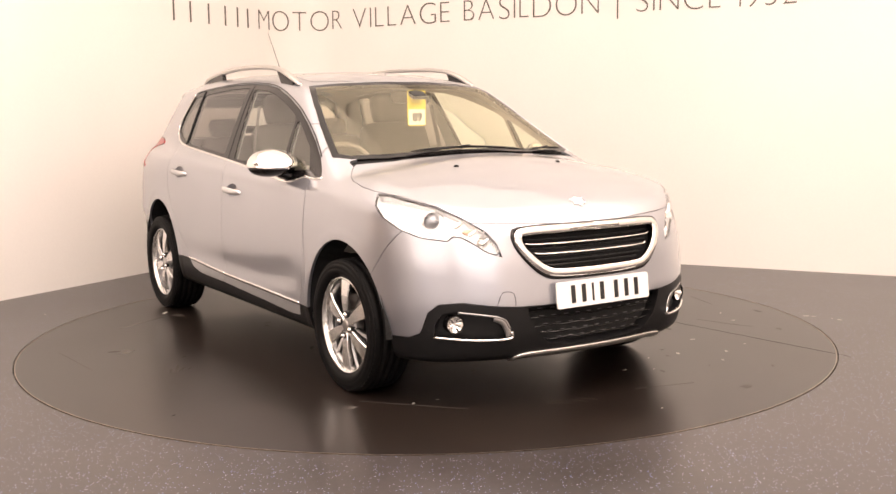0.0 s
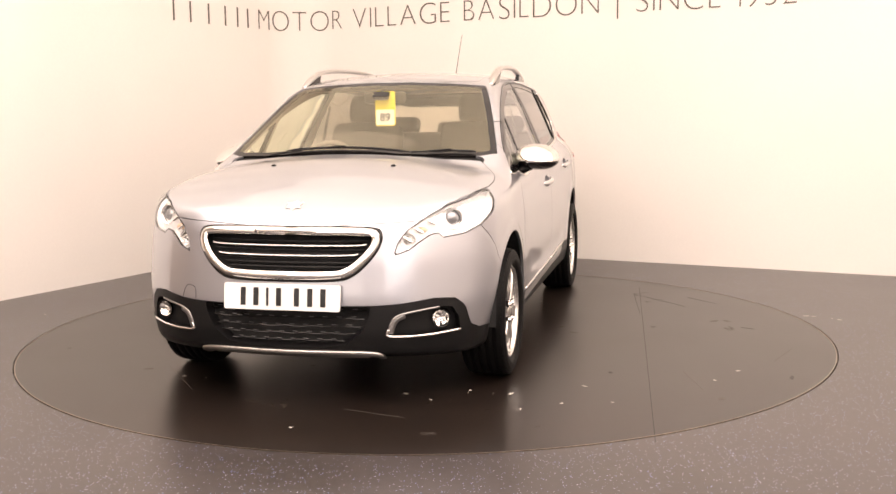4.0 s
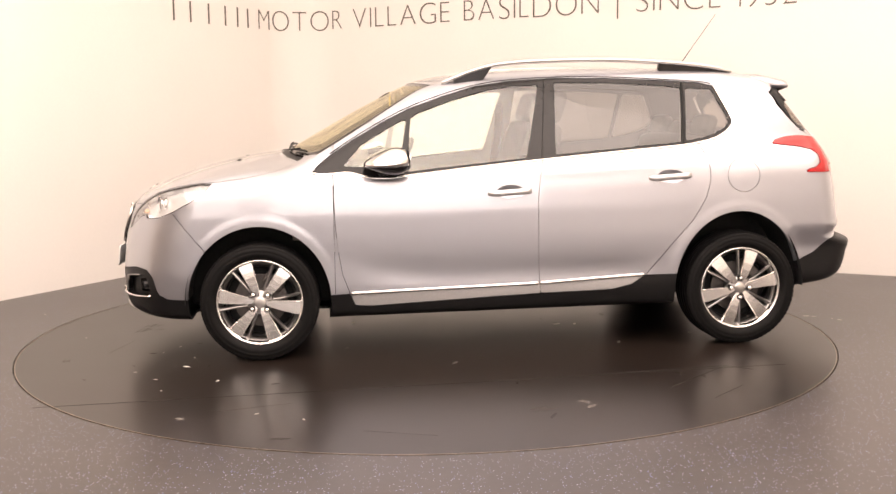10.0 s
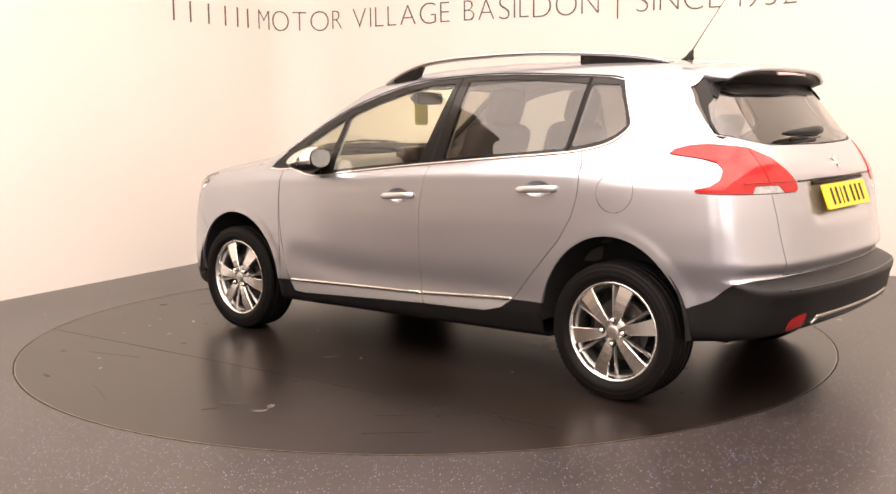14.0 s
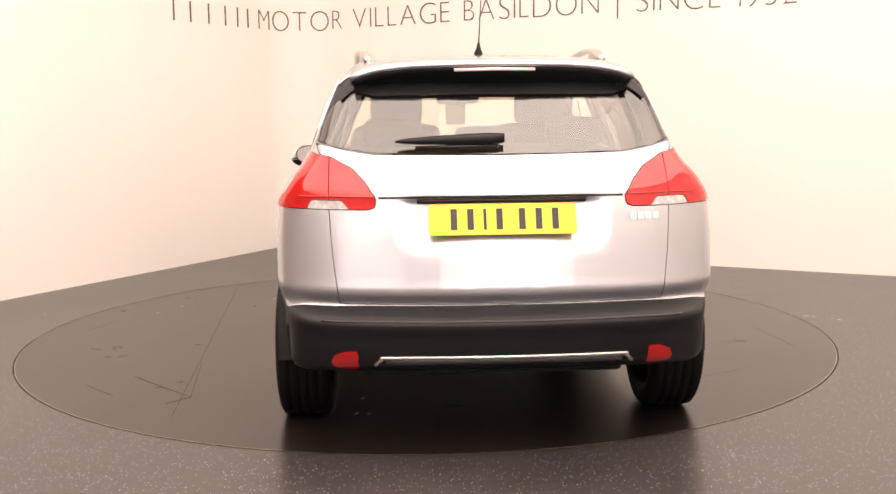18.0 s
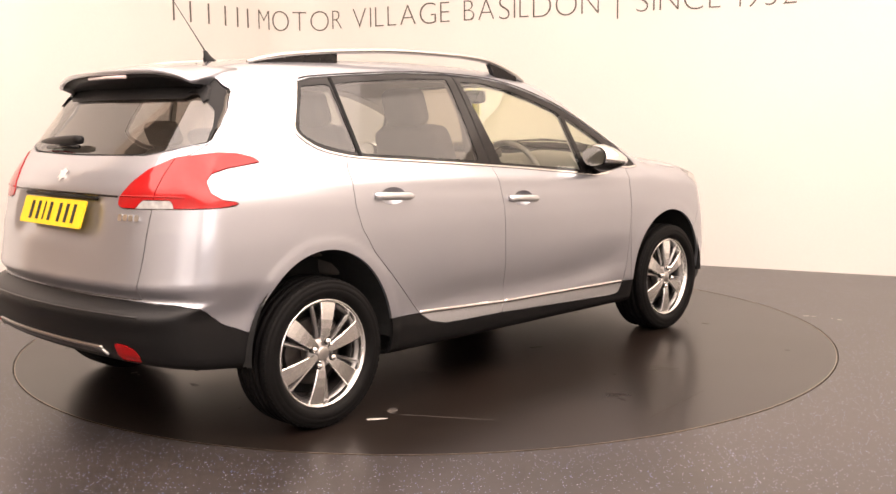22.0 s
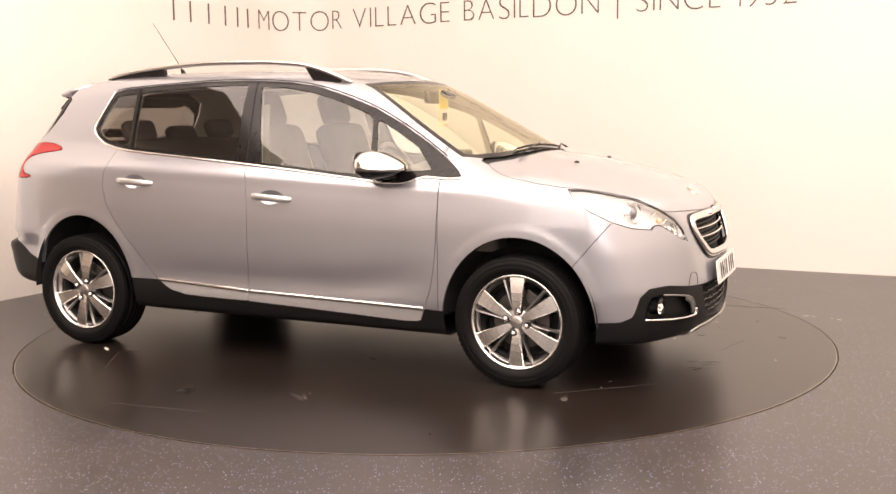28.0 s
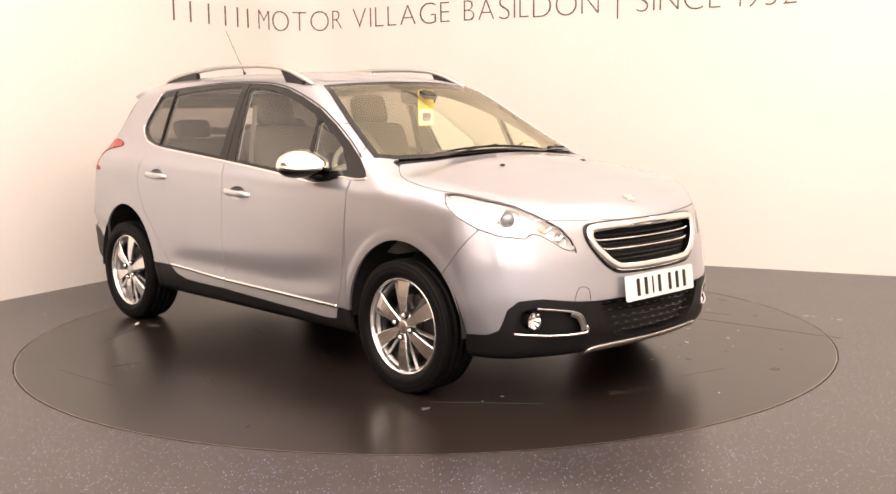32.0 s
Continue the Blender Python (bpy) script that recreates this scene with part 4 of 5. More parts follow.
# ---- lamps ----
for sign in (1, -1):
    # front: clear lens over a bright bowl
    P, N, T = heads[sign]
    lamp = panel("headlamp", (P - N * 0.035, N, T), BOWL, car, "clear headlamp with a bright reflector", 0.0)
    panel("rim", clip((P, N, T), -0.003 - wrap_field(HEAD, sign, True)(*P.T)), GLOSS, lamp, "dark lens edge", 0.01, -0.001)
    well("bowl_wall", (P, N, T), 0.036, BOWL, lamp)
    lens = panel("lens", (P, N, T), CLEAR, lamp, "clear plastic lens", 0.0, 0.001)
    lens.visible_shadow = False
    for (yy, zz, r, mat, inner) in ((0.678, 0.800, 0.046, CHROME, GLASS), (0.515, 0.712, 0.034, CHROME, CHROME)):
        p = on_end(yy, zz, True, 0)[0]
        g = gradient(p[None])[0]
        g = Vector((g[0], g[1] * 0.45, g[2] * 0.3)).normalized()
        m = Matrix.Translation((p[0], sign * p[1], p[2])) @ Vector((g.x, sign * g.y, g.z)).to_track_quat("Y", "Z").to_matrix().to_4x4() @ Matrix.Translation((0, -0.052, 0))
        bm = lathe([(r, 0.030), (r * 0.94, 0.030), (r * 0.86, 0.012), (r * 0.80, 0.0), (r * 1.0, 0.0)], 28)
        bm.transform(m)
        part("reflector_ring", bm, mat, lamp, "", True)
        bm = lathe([(0.0001, 0.030), (r * 0.4, 0.027), (r * 0.65, 0.018), (r * 0.8, 0.004)], 24)
        bm.transform(m)
        part("projector" if r > 0.04 else "bulb_bowl", bm, material("projector glass", (0.30, 0.31, 0.33), 0.03, 0.6, coat=1.0) if r > 0.04 else ALLOY, lamp, "", True)
    p = on_end(0.575, 0.765, True, -0.034)[0]
    bm = bmesh.new()
    bmesh.ops.create_uvsphere(bm, u_segments=14, v_segments=8, radius=0.016)
    bm.transform(Matrix.Translation((p[0], sign * p[1], p[2])) @ Matrix.Diagonal((1, 1.5, 0.8, 1)))
    part("indicator_bulb", bm, AMBER, lamp, "amber indicator bulb", True)
    for k in range(3):
        pts = end_path([(0.50 + 0.045 * k, 0.735 + 0.034 * k), (0.53 + 0.045 * k, 0.715 + 0.034 * k)], True, -0.02)
        part("reflector_rib", tube([(a, sign * b, d) for a, b, d in pts.tolist()], 0.006, 6), CHROME, lamp)

    # rear
    P, N, T = tails[sign]
    whole = Shell((P, N, T))
    REV = [(0.532, 0.903), (0.545, 0.918), (0.566, 0.940), (0.672, 0.940), (0.686, 0.925), (0.694, 0.903)]
    rev = whole.take(end_field([(sign * y, z) for y, z in REV], False, 1.55), 0.0008)
    inner = whole.take(lambda x, y, z: np.maximum(sign * y - 0.611, 1.5 + x), 0.0016)
    lamp = panel("tail_lamp", whole.m, RED, car, "red wrap round tail lamp", 0.02, 0.004)
    panel("inner_lamp", inner, RED, tailgate, "red inner tail lamp", 0.02, 0.004)
    panel("reversing_lens", rev, REVERSE, lamp, "pale clear reversing lens", 0.01, 0.002)
    strip_part("lens_rib", skin_points(np.array([(a, sign * b, d) for a, b, d in end_path([(0.45, 0.951), (0.60, 0.953), (0.72, 0.951)], False, 0.004).tolist()])), 0.003, 0.003, material("deep red lens", (0.35, 0.01, 0.01), 0.15), lamp)
    panel("rear_reflector", reflectors[sign], RED, car, "small red bumper reflector", 0.01, 0.002)

# ---- nose ----
def sunk(name, piece, depth, mat, parent, label, edge=0.0):
    P, N, T = piece
    return panel(name, (P - N * depth, N, T), mat, parent, label, edge)


grille = sunk("grille", grille_piece, 0.045, DARK, car, "black radiator grille with a chrome frame")
well("grille_well", grille_piece, 0.05, GLOSS, grille)
GRILLE_LOOP = [p for k, p in enumerate(GRILLE) if k == 0 or abs(p[0] - GRILLE[k - 1][0]) + abs(p[1] - GRILLE[k - 1][1]) > 0.001][:-1]
ring = [(y * 0.945, 0.664 + (z - 0.664) * 0.82 + 0.002) for y, z in GRILLE_LOOP]
edge = [(y * 0.992, 0.664 + (z - 0.664) * 0.975) for y, z in GRILLE_LOOP]
edge_pts = skin_points(end_path(edge, True, 0.001, 3, True))
strip_part("grille_surround", edge_pts + edge_pts[:1], 0.0095, 0.005, GLOSS, grille, "gloss black grille border")
frame_pts = skin_points(end_path(ring, True, 0.004, 3, True))
strip_part("grille_frame", frame_pts + frame_pts[:1], 0.0185, 0.012, CHROME, grille, "chrome grille frame")
for z, w, r in ((0.701, 0.350, 0.0062), (0.660, 0.315, 0.0062)):
    pts = end_path([(-w, z + 0.006), (-w * 0.85, z), (0, z - 0.001), (w * 0.85, z), (w, z + 0.006)], True, -0.012)
    part("chrome_bar", tube(pts.tolist(), r, 8, 0.7), CHROME, grille, "slim chrome bar", True)
for k in range(7):
    z = 0.722 - 0.0185 * k
    w = float(np.interp(z, [0.60, 0.66, 0.73], [0.25, 0.335, 0.37]))
    pts = end_path([(-w, z), (0, z), (w, z)], True, -0.03, 5)
    part("slat", tube(pts.tolist(), 0.0045, 6, 1.0), BLACK, grille)
pts = end_path([(-0.135, 0.752), (0, 0.754), (0.135, 0.752)], True, 0.016, 6)
part("name_bar", tube(pts.tolist(), 0.0105, 8, 0.9), CHROME, grille, "plain bright name bar", True)

lower = sunk("lower_grille", low_piece, 0.05, DARK, car, "black lower intake with honeycomb bars")
well("intake_well", low_piece, 0.055, BLACK, lower)
for k, z in enumerate((0.425, 0.392, 0.358, 0.325, 0.292)):
    w = float(np.interp(z, [0.28, 0.33, 0.40, 0.44], [0.24, 0.315, 0.35, 0.36]))
    n = int(w * 2 / 0.03)
    pts = end_path([(-w + 2 * w * i / n, z + 0.0022 * (1 if (i // 2 + k) % 2 else -1)) for i in range(n + 1)], True, -0.022, 1)
    part("intake_bar", tube(pts.tolist(), 0.0036, 6, 0.8), GLOSS, lower)
    # greyer dashes stand in for the highlights on the black mesh
    for i in range(1, n - 1, 2):
        q = end_path([(-w + 2 * w * (i + 0.15) / n, z + 0.009), (-w + 2 * w * (i + 0.85) / n, z + 0.0085)], True, -0.018, 1)
        part("mesh_highlight", tube(q.tolist(), 0.0022, 5, 0.8), ALLOY_DARK, lower)

for s in (1, -1):
    fog = sunk("fog_lamp_bay", fog_piece[s], 0.035, BLACK, car, "black fog lamp bay with a chrome blade")
    well("bay_well", fog_piece[s], 0.04, BLACK, fog)
    pts = end_path([(s * 0.714, 0.330), (s * 0.60, 0.319), (s * 0.48, 0.318), (s * 0.440, 0.325), (s * 0.446, 0.350)], True, 0.003)
    part("chrome_blade", tube(pts.tolist(), 0.0078, 8, 0.75), CHROME, fog, "chrome blade", True)
    pts = end_path([(s * 0.451, 0.362), (s * 0.470, 0.397), (s * 0.51, 0.414), (s * 0.58, 0.426), (s * 0.64, 0.434)], True, -0.001)
    part("upper_lip", tube(pts.tolist(), 0.0045, 8), ALLOY_MID, fog, "", True)
    pts = end_path([(s * 0.452, 0.330), (s * 0.459, 0.356), (s * 0.478, 0.390), (s * 0.512, 0.407)], True, -0.006)
    strip_part("bay_end_trim", skin_points(pts), 0.0135, 0.006, ALLOY_MID, fog, "satin grey end piece")
    p = on_end(s * 0.652, 0.382, True, -0.018)[0]
    m = Matrix.Translation(p) @ Vector((1, s * 0.22, 0)).to_track_quat("Y", "Z").to_matrix().to_4x4()
    bm = lathe([(0.041, 0.012), (0.036, 0.013), (0.033, 0.0), (0.041, -0.03)], 28)
    bm.transform(m)
    part("lamp_ring", bm, GLOSS, fog, "", True)
    bm = lathe([(0.0001, -0.012), (0.016, -0.009), (0.028, 0.0), (0.034, 0.006)], 28)
    for v in bm.verts:
        v.co.y += 0.003 * math.sin(6 * math.atan2(v.co.z, v.co.x)) * (v.co.xz.length / 0.034)
    bm.transform(m)
    part("fog_reflector", bm, CHROME, fog, "bright fog lamp reflector")
    # tow cover seam
    pts = end_path([(s * 0.425, 0.455), (s * 0.43, 0.505), (s * 0.475, 0.512), (s * 0.50, 0.46)], True, 0.0004, 3)
    if s == -1:
        part("tow_cover_seam", tube(pts.tolist(), 0.0012, 5), DARK, car, "fine tow cover seam")

pts = skin_points(end_path([(-0.400, 0.216), (-0.365, 0.242), (0, 0.2455), (0.365, 0.242), (0.400, 0.216)], True, 0.004, 8))
skid = strip_part("front_skid_trim", pts, 0.015, 0.007, SATIN, car, "satin silver skid trim")
pts = skin_points(end_path([(-0.35, 0.222), (0, 0.225), (0.35, 0.222)], True, 0.001, 8))
strip_part("lower_blade", pts, 0.023, 0.005, material("brushed skid metal", (0.50, 0.47, 0.44), 0.38, 0.9, grain=0.06, scale=160), skid)
pts = skin_points(end_path([(-0.455, 0.368), (-0.43, 0.390), (-0.40, 0.397), (0, 0.400), (0.40, 0.397), (0.43, 0.390), (0.455, 0.368)], False, 0.002, 6))
strip_part("rear_skid_trim", pts, 0.0065, 0.006, SATIN, car, "satin silver strip on the rear bumper")
pts = skin_points(end_path([(-0.42, 0.378), (0, 0.383), (0.42, 0.378)], False, 0.001, 6))
strip_part("rear_skid_panel", pts, 0.013, 0.003, ALLOY_DARK, car, "dark grey rear skid panel")

# Glossy strip added to draw the highlight line along the bumper ledge.
pts = skin_points(end_path([(-0.64, 0.5265), (-0.50, 0.5285), (-0.25, 0.529), (0, 0.529), (0.25, 0.529), (0.50, 0.5285), (0.64, 0.5265)], False, -0.001, 6))
strip_part("bumper_edge", pts, 0.0045, 0.0035, material("bumper edge highlight", (0.015, 0.014, 0.014), 0.28, spec=0.4, grain=0.2, scale=60), car, "thin glossy black strip for the highlight on the bumper ledge")

def number_plate(front, mat, z, tilt, x):
    s = 1 if front else -1
    m = Matrix.Translation((x, 0, z)) @ Matrix.Rotation(radians(90 * s), 4, "Z") @ Matrix.Rotation(radians(90 + tilt), 4, "X")
    bm = slab(rounded(0.520, 0.111, 0.010), -0.006, lambda u, v, d: (u, v, -d))
    bm.transform(m)
    plate = part("number_plate", bm, mat, car if front else tailgate, "white number plate with dark bars" if front else "yellow number plate with dark bars")
    for k, u in enumerate((-0.172, -0.114, -0.063, -0.012, 0.068, 0.127, 0.185)):
        bm = box(u, 0, 0.0075, 0.023 if k != 2 else 0.011, 0.076, 0.001)
        bm.transform(m)
        part("bar", bm, INK, plate)


number_plate(True, PLATE_W, 0.486, -7, 2.063)
number_plate(False, PLATE_Y, 0.872, -20, -1.952)


def badge(m, parent, label):
    bm = slab([(0.0, 0.045), (0.02, 0.03), (0.045, 0.028), (0.028, 0.008), (0.040, -0.02), (0.016, -0.016), (0.0, -0.042), (-0.014, -0.016), (-0.040, -0.022), (-0.026, 0.006), (-0.045, 0.026), (-0.018, 0.026)],
              -0.004, lambda u, v, d: (u, v, -d))
    bm.transform(m)
    part("badge", bm, CHROME, parent, label)


def stick(p, up=(0, 0, 1), lift=0.0):
    """A pose that lays xy on the skin at p, y to the top."""
    n = Vector(gradient(np.array(p)[None])[0]).normalized()
    u = (Vector(up) - n * n.dot(Vector(up))).normalized()
    r = u.cross(n)
    m = Matrix((r, u, n)).transposed().to_4x4()
    return Matrix.Translation(Vector(p) + n * lift) @ m


badge(stick(on_top(1.895, 0.0)[0], (-1, 0, 0.3), 0.001) @ Matrix.Scale(0.9, 4), bpy.data.objects["bonnet"], "plain chrome badge shape")
badge(stick(on_end(0.0, 1.015, False)[0], (0, 0, 1), 0.001) @ Matrix.Scale(0.75, 4), tailgate, "plain chrome badge shape")
for k in range(4):
    m = stick(on_end(-0.555 + 0.0285 * k, 0.874, False)[0], (0, 0, 1), 0.001)
    bm = slab(rounded(0.022, 0.024, 0.005, 2), -0.003, lambda u, v, d: (u, v, -d))
    bm.transform(m)
    part("badge_bar", bm, CHROME, tailgate, "plain chrome badge bar")
# Dark strip stands in for the shadow line under the tailgate lip.
pts = skin_points(end_path([(-0.435, 0.949), (-0.2, 0.951), (0.2, 0.951), (0.435, 0.949)], False, 0.0, 8))
strip_part("tailgate_shadow_line", pts, 0.0045, 0.001, GLOSS, tailgate, "dark strip for the shadow under the tailgate lip")
# Black strip puts in the shade at the top of the plate recess.
pts = skin_points(end_path([(-0.30, 0.938), (0, 0.940), (0.30, 0.938)], False, 0.002, 8))
strip_part("plate_recess_shade", pts, 0.007, 0.008, BLACK, tailgate, "black strip for the shade above the number plate")

# bonnet washer jets
for s in (1, -1):
    p = on_top(1.39, s * 0.301)[0]
    bm = bmesh.new()
    bmesh.ops.create_uvsphere(bm, u_segments=12, v_segments=6, radius=0.013)
    bm.transform(Matrix.Translation(p) @ Matrix.Diagonal((1.1, 1, 0.6, 1)))
    part("washer_jet", bm, BLACK, bpy.data.objects["bonnet"], "small black washer jet", True)

# wipers
def wiper(name, a, b, pivot, parent):
    n = 12
    ys = np.linspace(a[1], b[1], n)
    xs = np.linspace(a[0], b[0], n)
    P = on_top(xs, ys, 0.008)
    blade = part(name, tube(P.tolist(), 0.0048, 8, 1.2, (0, 0, 1), [0.4] + [1] * (n - 2) + [0.4]), BLACK, parent, "black windscreen wiper", True)
    lift = 0.018
    q = on_top([pivot[0], (pivot[0] + (a[0] + b[0]) / 2) / 2, (a[0] + b[0]) / 2], [pivot[1], (pivot[1] + (a[1] + b[1]) / 2) / 2, (a[1] + b[1]) / 2], lift)
    part("wiper_arm", tube(q.tolist(), 0.0055, 8, 0.7), BLACK, blade, "black wiper arm", True)


wiper("wiper", (1.085, -0.36), (1.115, 0.30), (1.14, -0.42), car)
wiper("wiper", (1.085, 0.38), (1.01, 0.62), (1.14, 0.32), car)
P = on_end(np.linspace(0.37, -0.02, 9), np.linspace(1.126, 1.136, 9), False, 0.028)
blade = part("rear_wiper", tube(P.tolist(), 0.018, 10, 0.75, (1, 0, 0), [0.25, 0.6, 0.8, 0.9, 1.0, 1.05, 1.1, 1.1, 0.9]), BLACK, tailgate, "black rear wiper", True)
P = on_end([0.30, 0.15, 0.0], [1.112, 1.116, 1.118], False, 0.012)
part("wiper_blade", tube(P.tolist(), 0.008, 8), GLOSS, blade, "", True)

# aerial
base = on_top(-1.175, 0.018)[0]
bm = loft([[(base[0] + 0.035 * k * math.cos(a) - 0.010 * i, base[1] + 0.020 * k * math.sin(a), base[2] - 0.004 + h) for a in [2 * math.pi * j / 14 for j in range(14)]] for i, (k, h) in enumerate(((1, 0), (0.9, 0.012), (0.5, 0.028), (0.28, 0.05)))])
aerial = part("aerial", bm, BLACK, car, "black roof aerial on a small base", True)
part("mast", tube([(base[0] - 0.03, base[1], base[2] + 0.045), (base[0] - 0.09, base[1], base[2] + 0.13), (base[0] - 0.235, base[1], base[2] + 0.33)], 0.0024, 8, 1, (0, 1, 0), [1.3, 0.8, 0.5]), BLACK, aerial, "thin black mast", True)

# roof spoiler
rings_top, rings_low = [], []
for k in range(25):
    y = -0.535 + 1.07 * k / 24
    f = abs(y) / 0.535
    e = f ** 4
    root = on_top(-1.42, y * 0.97)[0]
    tipx, tipz = -1.702 + 0.062 * f ** 2.4, 1.428 - 0.012 * f ** 2 - 0.036 * f ** 6
    zb = 1.360 - 0.012 * f ** 8
    bx = float(on_end(y * 0.98, zb, False, 0.006)[0][0])
    rings_top.append([(root[0], y, root[2] - 0.004), (-1.53, y, (root[2] * 0.55 + tipz * 0.45) + 0.012 - 0.008 * e), (-1.61, y, (root[2] * 0.22 + tipz * 0.78) + 0.008 - 0.008 * e), (tipx, y, tipz), (tipx + 0.006, y, tipz - 0.014), (-1.56, y, tipz - 0.018), (-1.46, y, root[2] - 0.05)])
    rings_low.append([(tipx + 0.012, y * 0.985, tipz - 0.014), (tipx + 0.050, y * 0.98, tipz - 0.030), (bx, y * 0.98, zb), (bx + 0.06, y * 0.97, zb + 0.01), (-1.50, y * 0.96, 1.395)])
spoiler = part("roof_spoiler", loft(rings_top), PAINT, car, "silver roof spoiler", True)
part("spoiler_underside", loft(rings_low), BLACK, spoiler, "black spoiler underside", True)
part("brake_light", tube([(-1.689, -0.15, 1.402), (-1.693, 0, 1.404), (-1.689, 0.15, 1.402)], 0.0075, 8, 0.9), material("pale brake lens", (0.75, 0.60, 0.58), 0.15, coat=1.0), spoiler, "clear high level brake light", True)
for s in (1, -1):
    P = on_end([s * 0.47, s * 0.505, s * 0.535, s * 0.572, s * 0.578, s * 0.556, s * 0.530, s * 0.485], [1.330, 1.336, 1.324, 1.290, 1.302, 1.342, 1.362, 1.368], False, 0.006)
    bm = bmesh.new()
    hi = [bm.verts.new(p) for p in P]
    lo = [bm.verts.new((p[0] + 0.014, p[1], p[2])) for p in P]
    bm.faces.new(hi)
    for i in range(8):
        bm.faces.new((hi[i], lo[i], lo[(i + 1) % 8], hi[(i + 1) % 8]))
    part("side_fin", bm, BLACK, spoiler, "black window fin")


# ---- wheels ----


def wheel(x, sign, turn, bolts):
    y0 = 0.750
    bm = lathe([(0.221, 0.084), (0.217, 0.090), (0.212, 0.089), (0.207, 0.079), (0.203, 0.066), (0.199, 0.030), (0.196, -0.06), (0.214, -0.09)], 64)
    rim = part("wheel", bm, ALLOY, car, "six spoke machined alloy wheel", True)
    prof = [(0.210, -0.085), (0.228, -0.100), (0.258, -0.107), (0.288, -0.099), (0.300, -0.084)]
    for g in (-0.055, -0.018, 0.018, 0.055):
        prof += [(0.3025, g - 0.009), (0.296, g - 0.007), (0.296, g + 0.003), (0.3025, g + 0.005)]
    prof += [(0.300, 0.080), (0.295, 0.092), (0.287, 0.100), (0.2845, 0.0985), (0.278, 0.104), (0.262, 0.1075), (0.2605, 0.1065), (0.2590, 0.1075), (0.243, 0.105), (0.232, 0.100), (0.2295, 0.097), (0.224, 0.092), (0.214, 0.082)]
    part("tyre", lathe(prof, 72), RUBBER, rim, "black road tyre", True)
    # shoulder blocks
    bm = bmesh.new()
    for k in range(72):
        a = 2 * math.pi * k / 72
        box(0.2922 * math.cos(a), 0.082, 0.2922 * math.sin(a), 0.011, 0.022, 0.016, bm, Matrix.Rotation(-a, 4, "Y"))
    tagged(part("tread_block_ring", bm, RUBBER, rim), kind="stuff")

    # each arm: a broad machined blade, and a slim grey rib that leaves it in a V
    blade = [(0.022, 0.008, -0.008), (0.045, 0.016, -0.017), (0.070, 0.0205, -0.0215), (0.100, 0.0245, -0.0255), (0.135, 0.029, -0.030), (0.165, 0.033, -0.033), (0.190, 0.036, -0.036), (0.203, 0.036, -0.037), (0.209, 0.032, -0.035)]
    for k in range(6):
        a = 2 * math.pi * k / 6 + turn
        ca, sa = math.cos(a), math.sin(a)

        def place(u, v, d, low=0.0):
            bow = 0.074 + 0.011 * math.sin(min(u / 0.205, 1.0) * math.pi * 0.95) 
            return (u * ca - v * sa, bow - low - d, u * sa + v * ca)

        rows = []
        for u, hi, lo in blade:
            rows.append([place(u, hi, 0.004), place(u, hi - 0.003, 0.0), place(u, lo + 0.003, 0.0), place(u, lo, 0.004), place(u, lo + 0.002, 0.028), place(u, hi - 0.002, 0.028)])
        part("spoke", loft(rows), ALLOY, rim)
        rings = []
        for u, v, w, low in ((0.060, -0.026, 0.006, 0.012), (0.100, -0.038, 0.007, 0.014), (0.150, -0.056, 0.0085, 0.015), (0.190, -0.071, 0.011, 0.014), (0.204, -0.076, 0.014, 0.016)):
            rings.append([place(u, v - w, 0.0, low + 0.010), place(u, v - w * 0.3, 0.0, low), place(u, v + w * 0.5, 0.0, low + 0.002), place(u, v + w * 1.3, 0.0, low + 0.016), place(u, v, 0.0, low + 0.034)])
        part("thin_spoke", loft(rings), ALLOY_MID, rim, "", False)
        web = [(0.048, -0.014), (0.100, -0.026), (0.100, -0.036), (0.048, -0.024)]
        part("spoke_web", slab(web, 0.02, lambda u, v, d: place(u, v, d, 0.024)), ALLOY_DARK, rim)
    part("pocket_ring", lathe([(0.202, 0.064), (0.190, 0.052), (0.188, 0.030), (0.201, 0.028)], 48), ALLOY_MID, rim, "", True)
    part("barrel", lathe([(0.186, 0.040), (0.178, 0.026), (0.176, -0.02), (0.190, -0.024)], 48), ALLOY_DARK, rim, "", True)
    part("hub", lathe([(0.0001, 0.080), (0.030, 0.0795), (0.036, 0.076), (0.058, 0.070), (0.066, 0.058), (0.066, 0.02)], 36), ALLOY_MID, rim, "cast hub", True)
    part("hub_cap", lathe([(0.0001, 0.0835), (0.022, 0.083), (0.027, 0.081), (0.029, 0.074)], 28), SATIN, rim, "plain hub cap", True)
    for k in range(4):
        a = math.pi / 2 * k + bolts
        c, e = 0.052 * math.cos(a), 0.052 * math.sin(a)
        bm = lathe([(0.0001, 0.0845), (0.0150, 0.0840), (0.0160, 0.078), (0.0160, 0.060)], 14)
        bmesh.ops.translate(bm, vec=(c, 0, e), verts=bm.verts)
        part("bolt_pocket", bm, DARK, rim)
        bm = lathe([(0.0001, 0.098), (0.006, 0.097), (0.0105, 0.092), (0.0112, 0.078), (0.0112, 0.060)], 12)
        bmesh.ops.translate(bm, vec=(c, 0, e), verts=bm.verts)
        part("bolt", bm, CHROME, rim, "", True)
    part("brake_disc", lathe([(0.06, 0.010), (0.135, 0.010), (0.135, -0.012), (0.06, -0.012)], 40), IRON, rim, "iron brake disc")
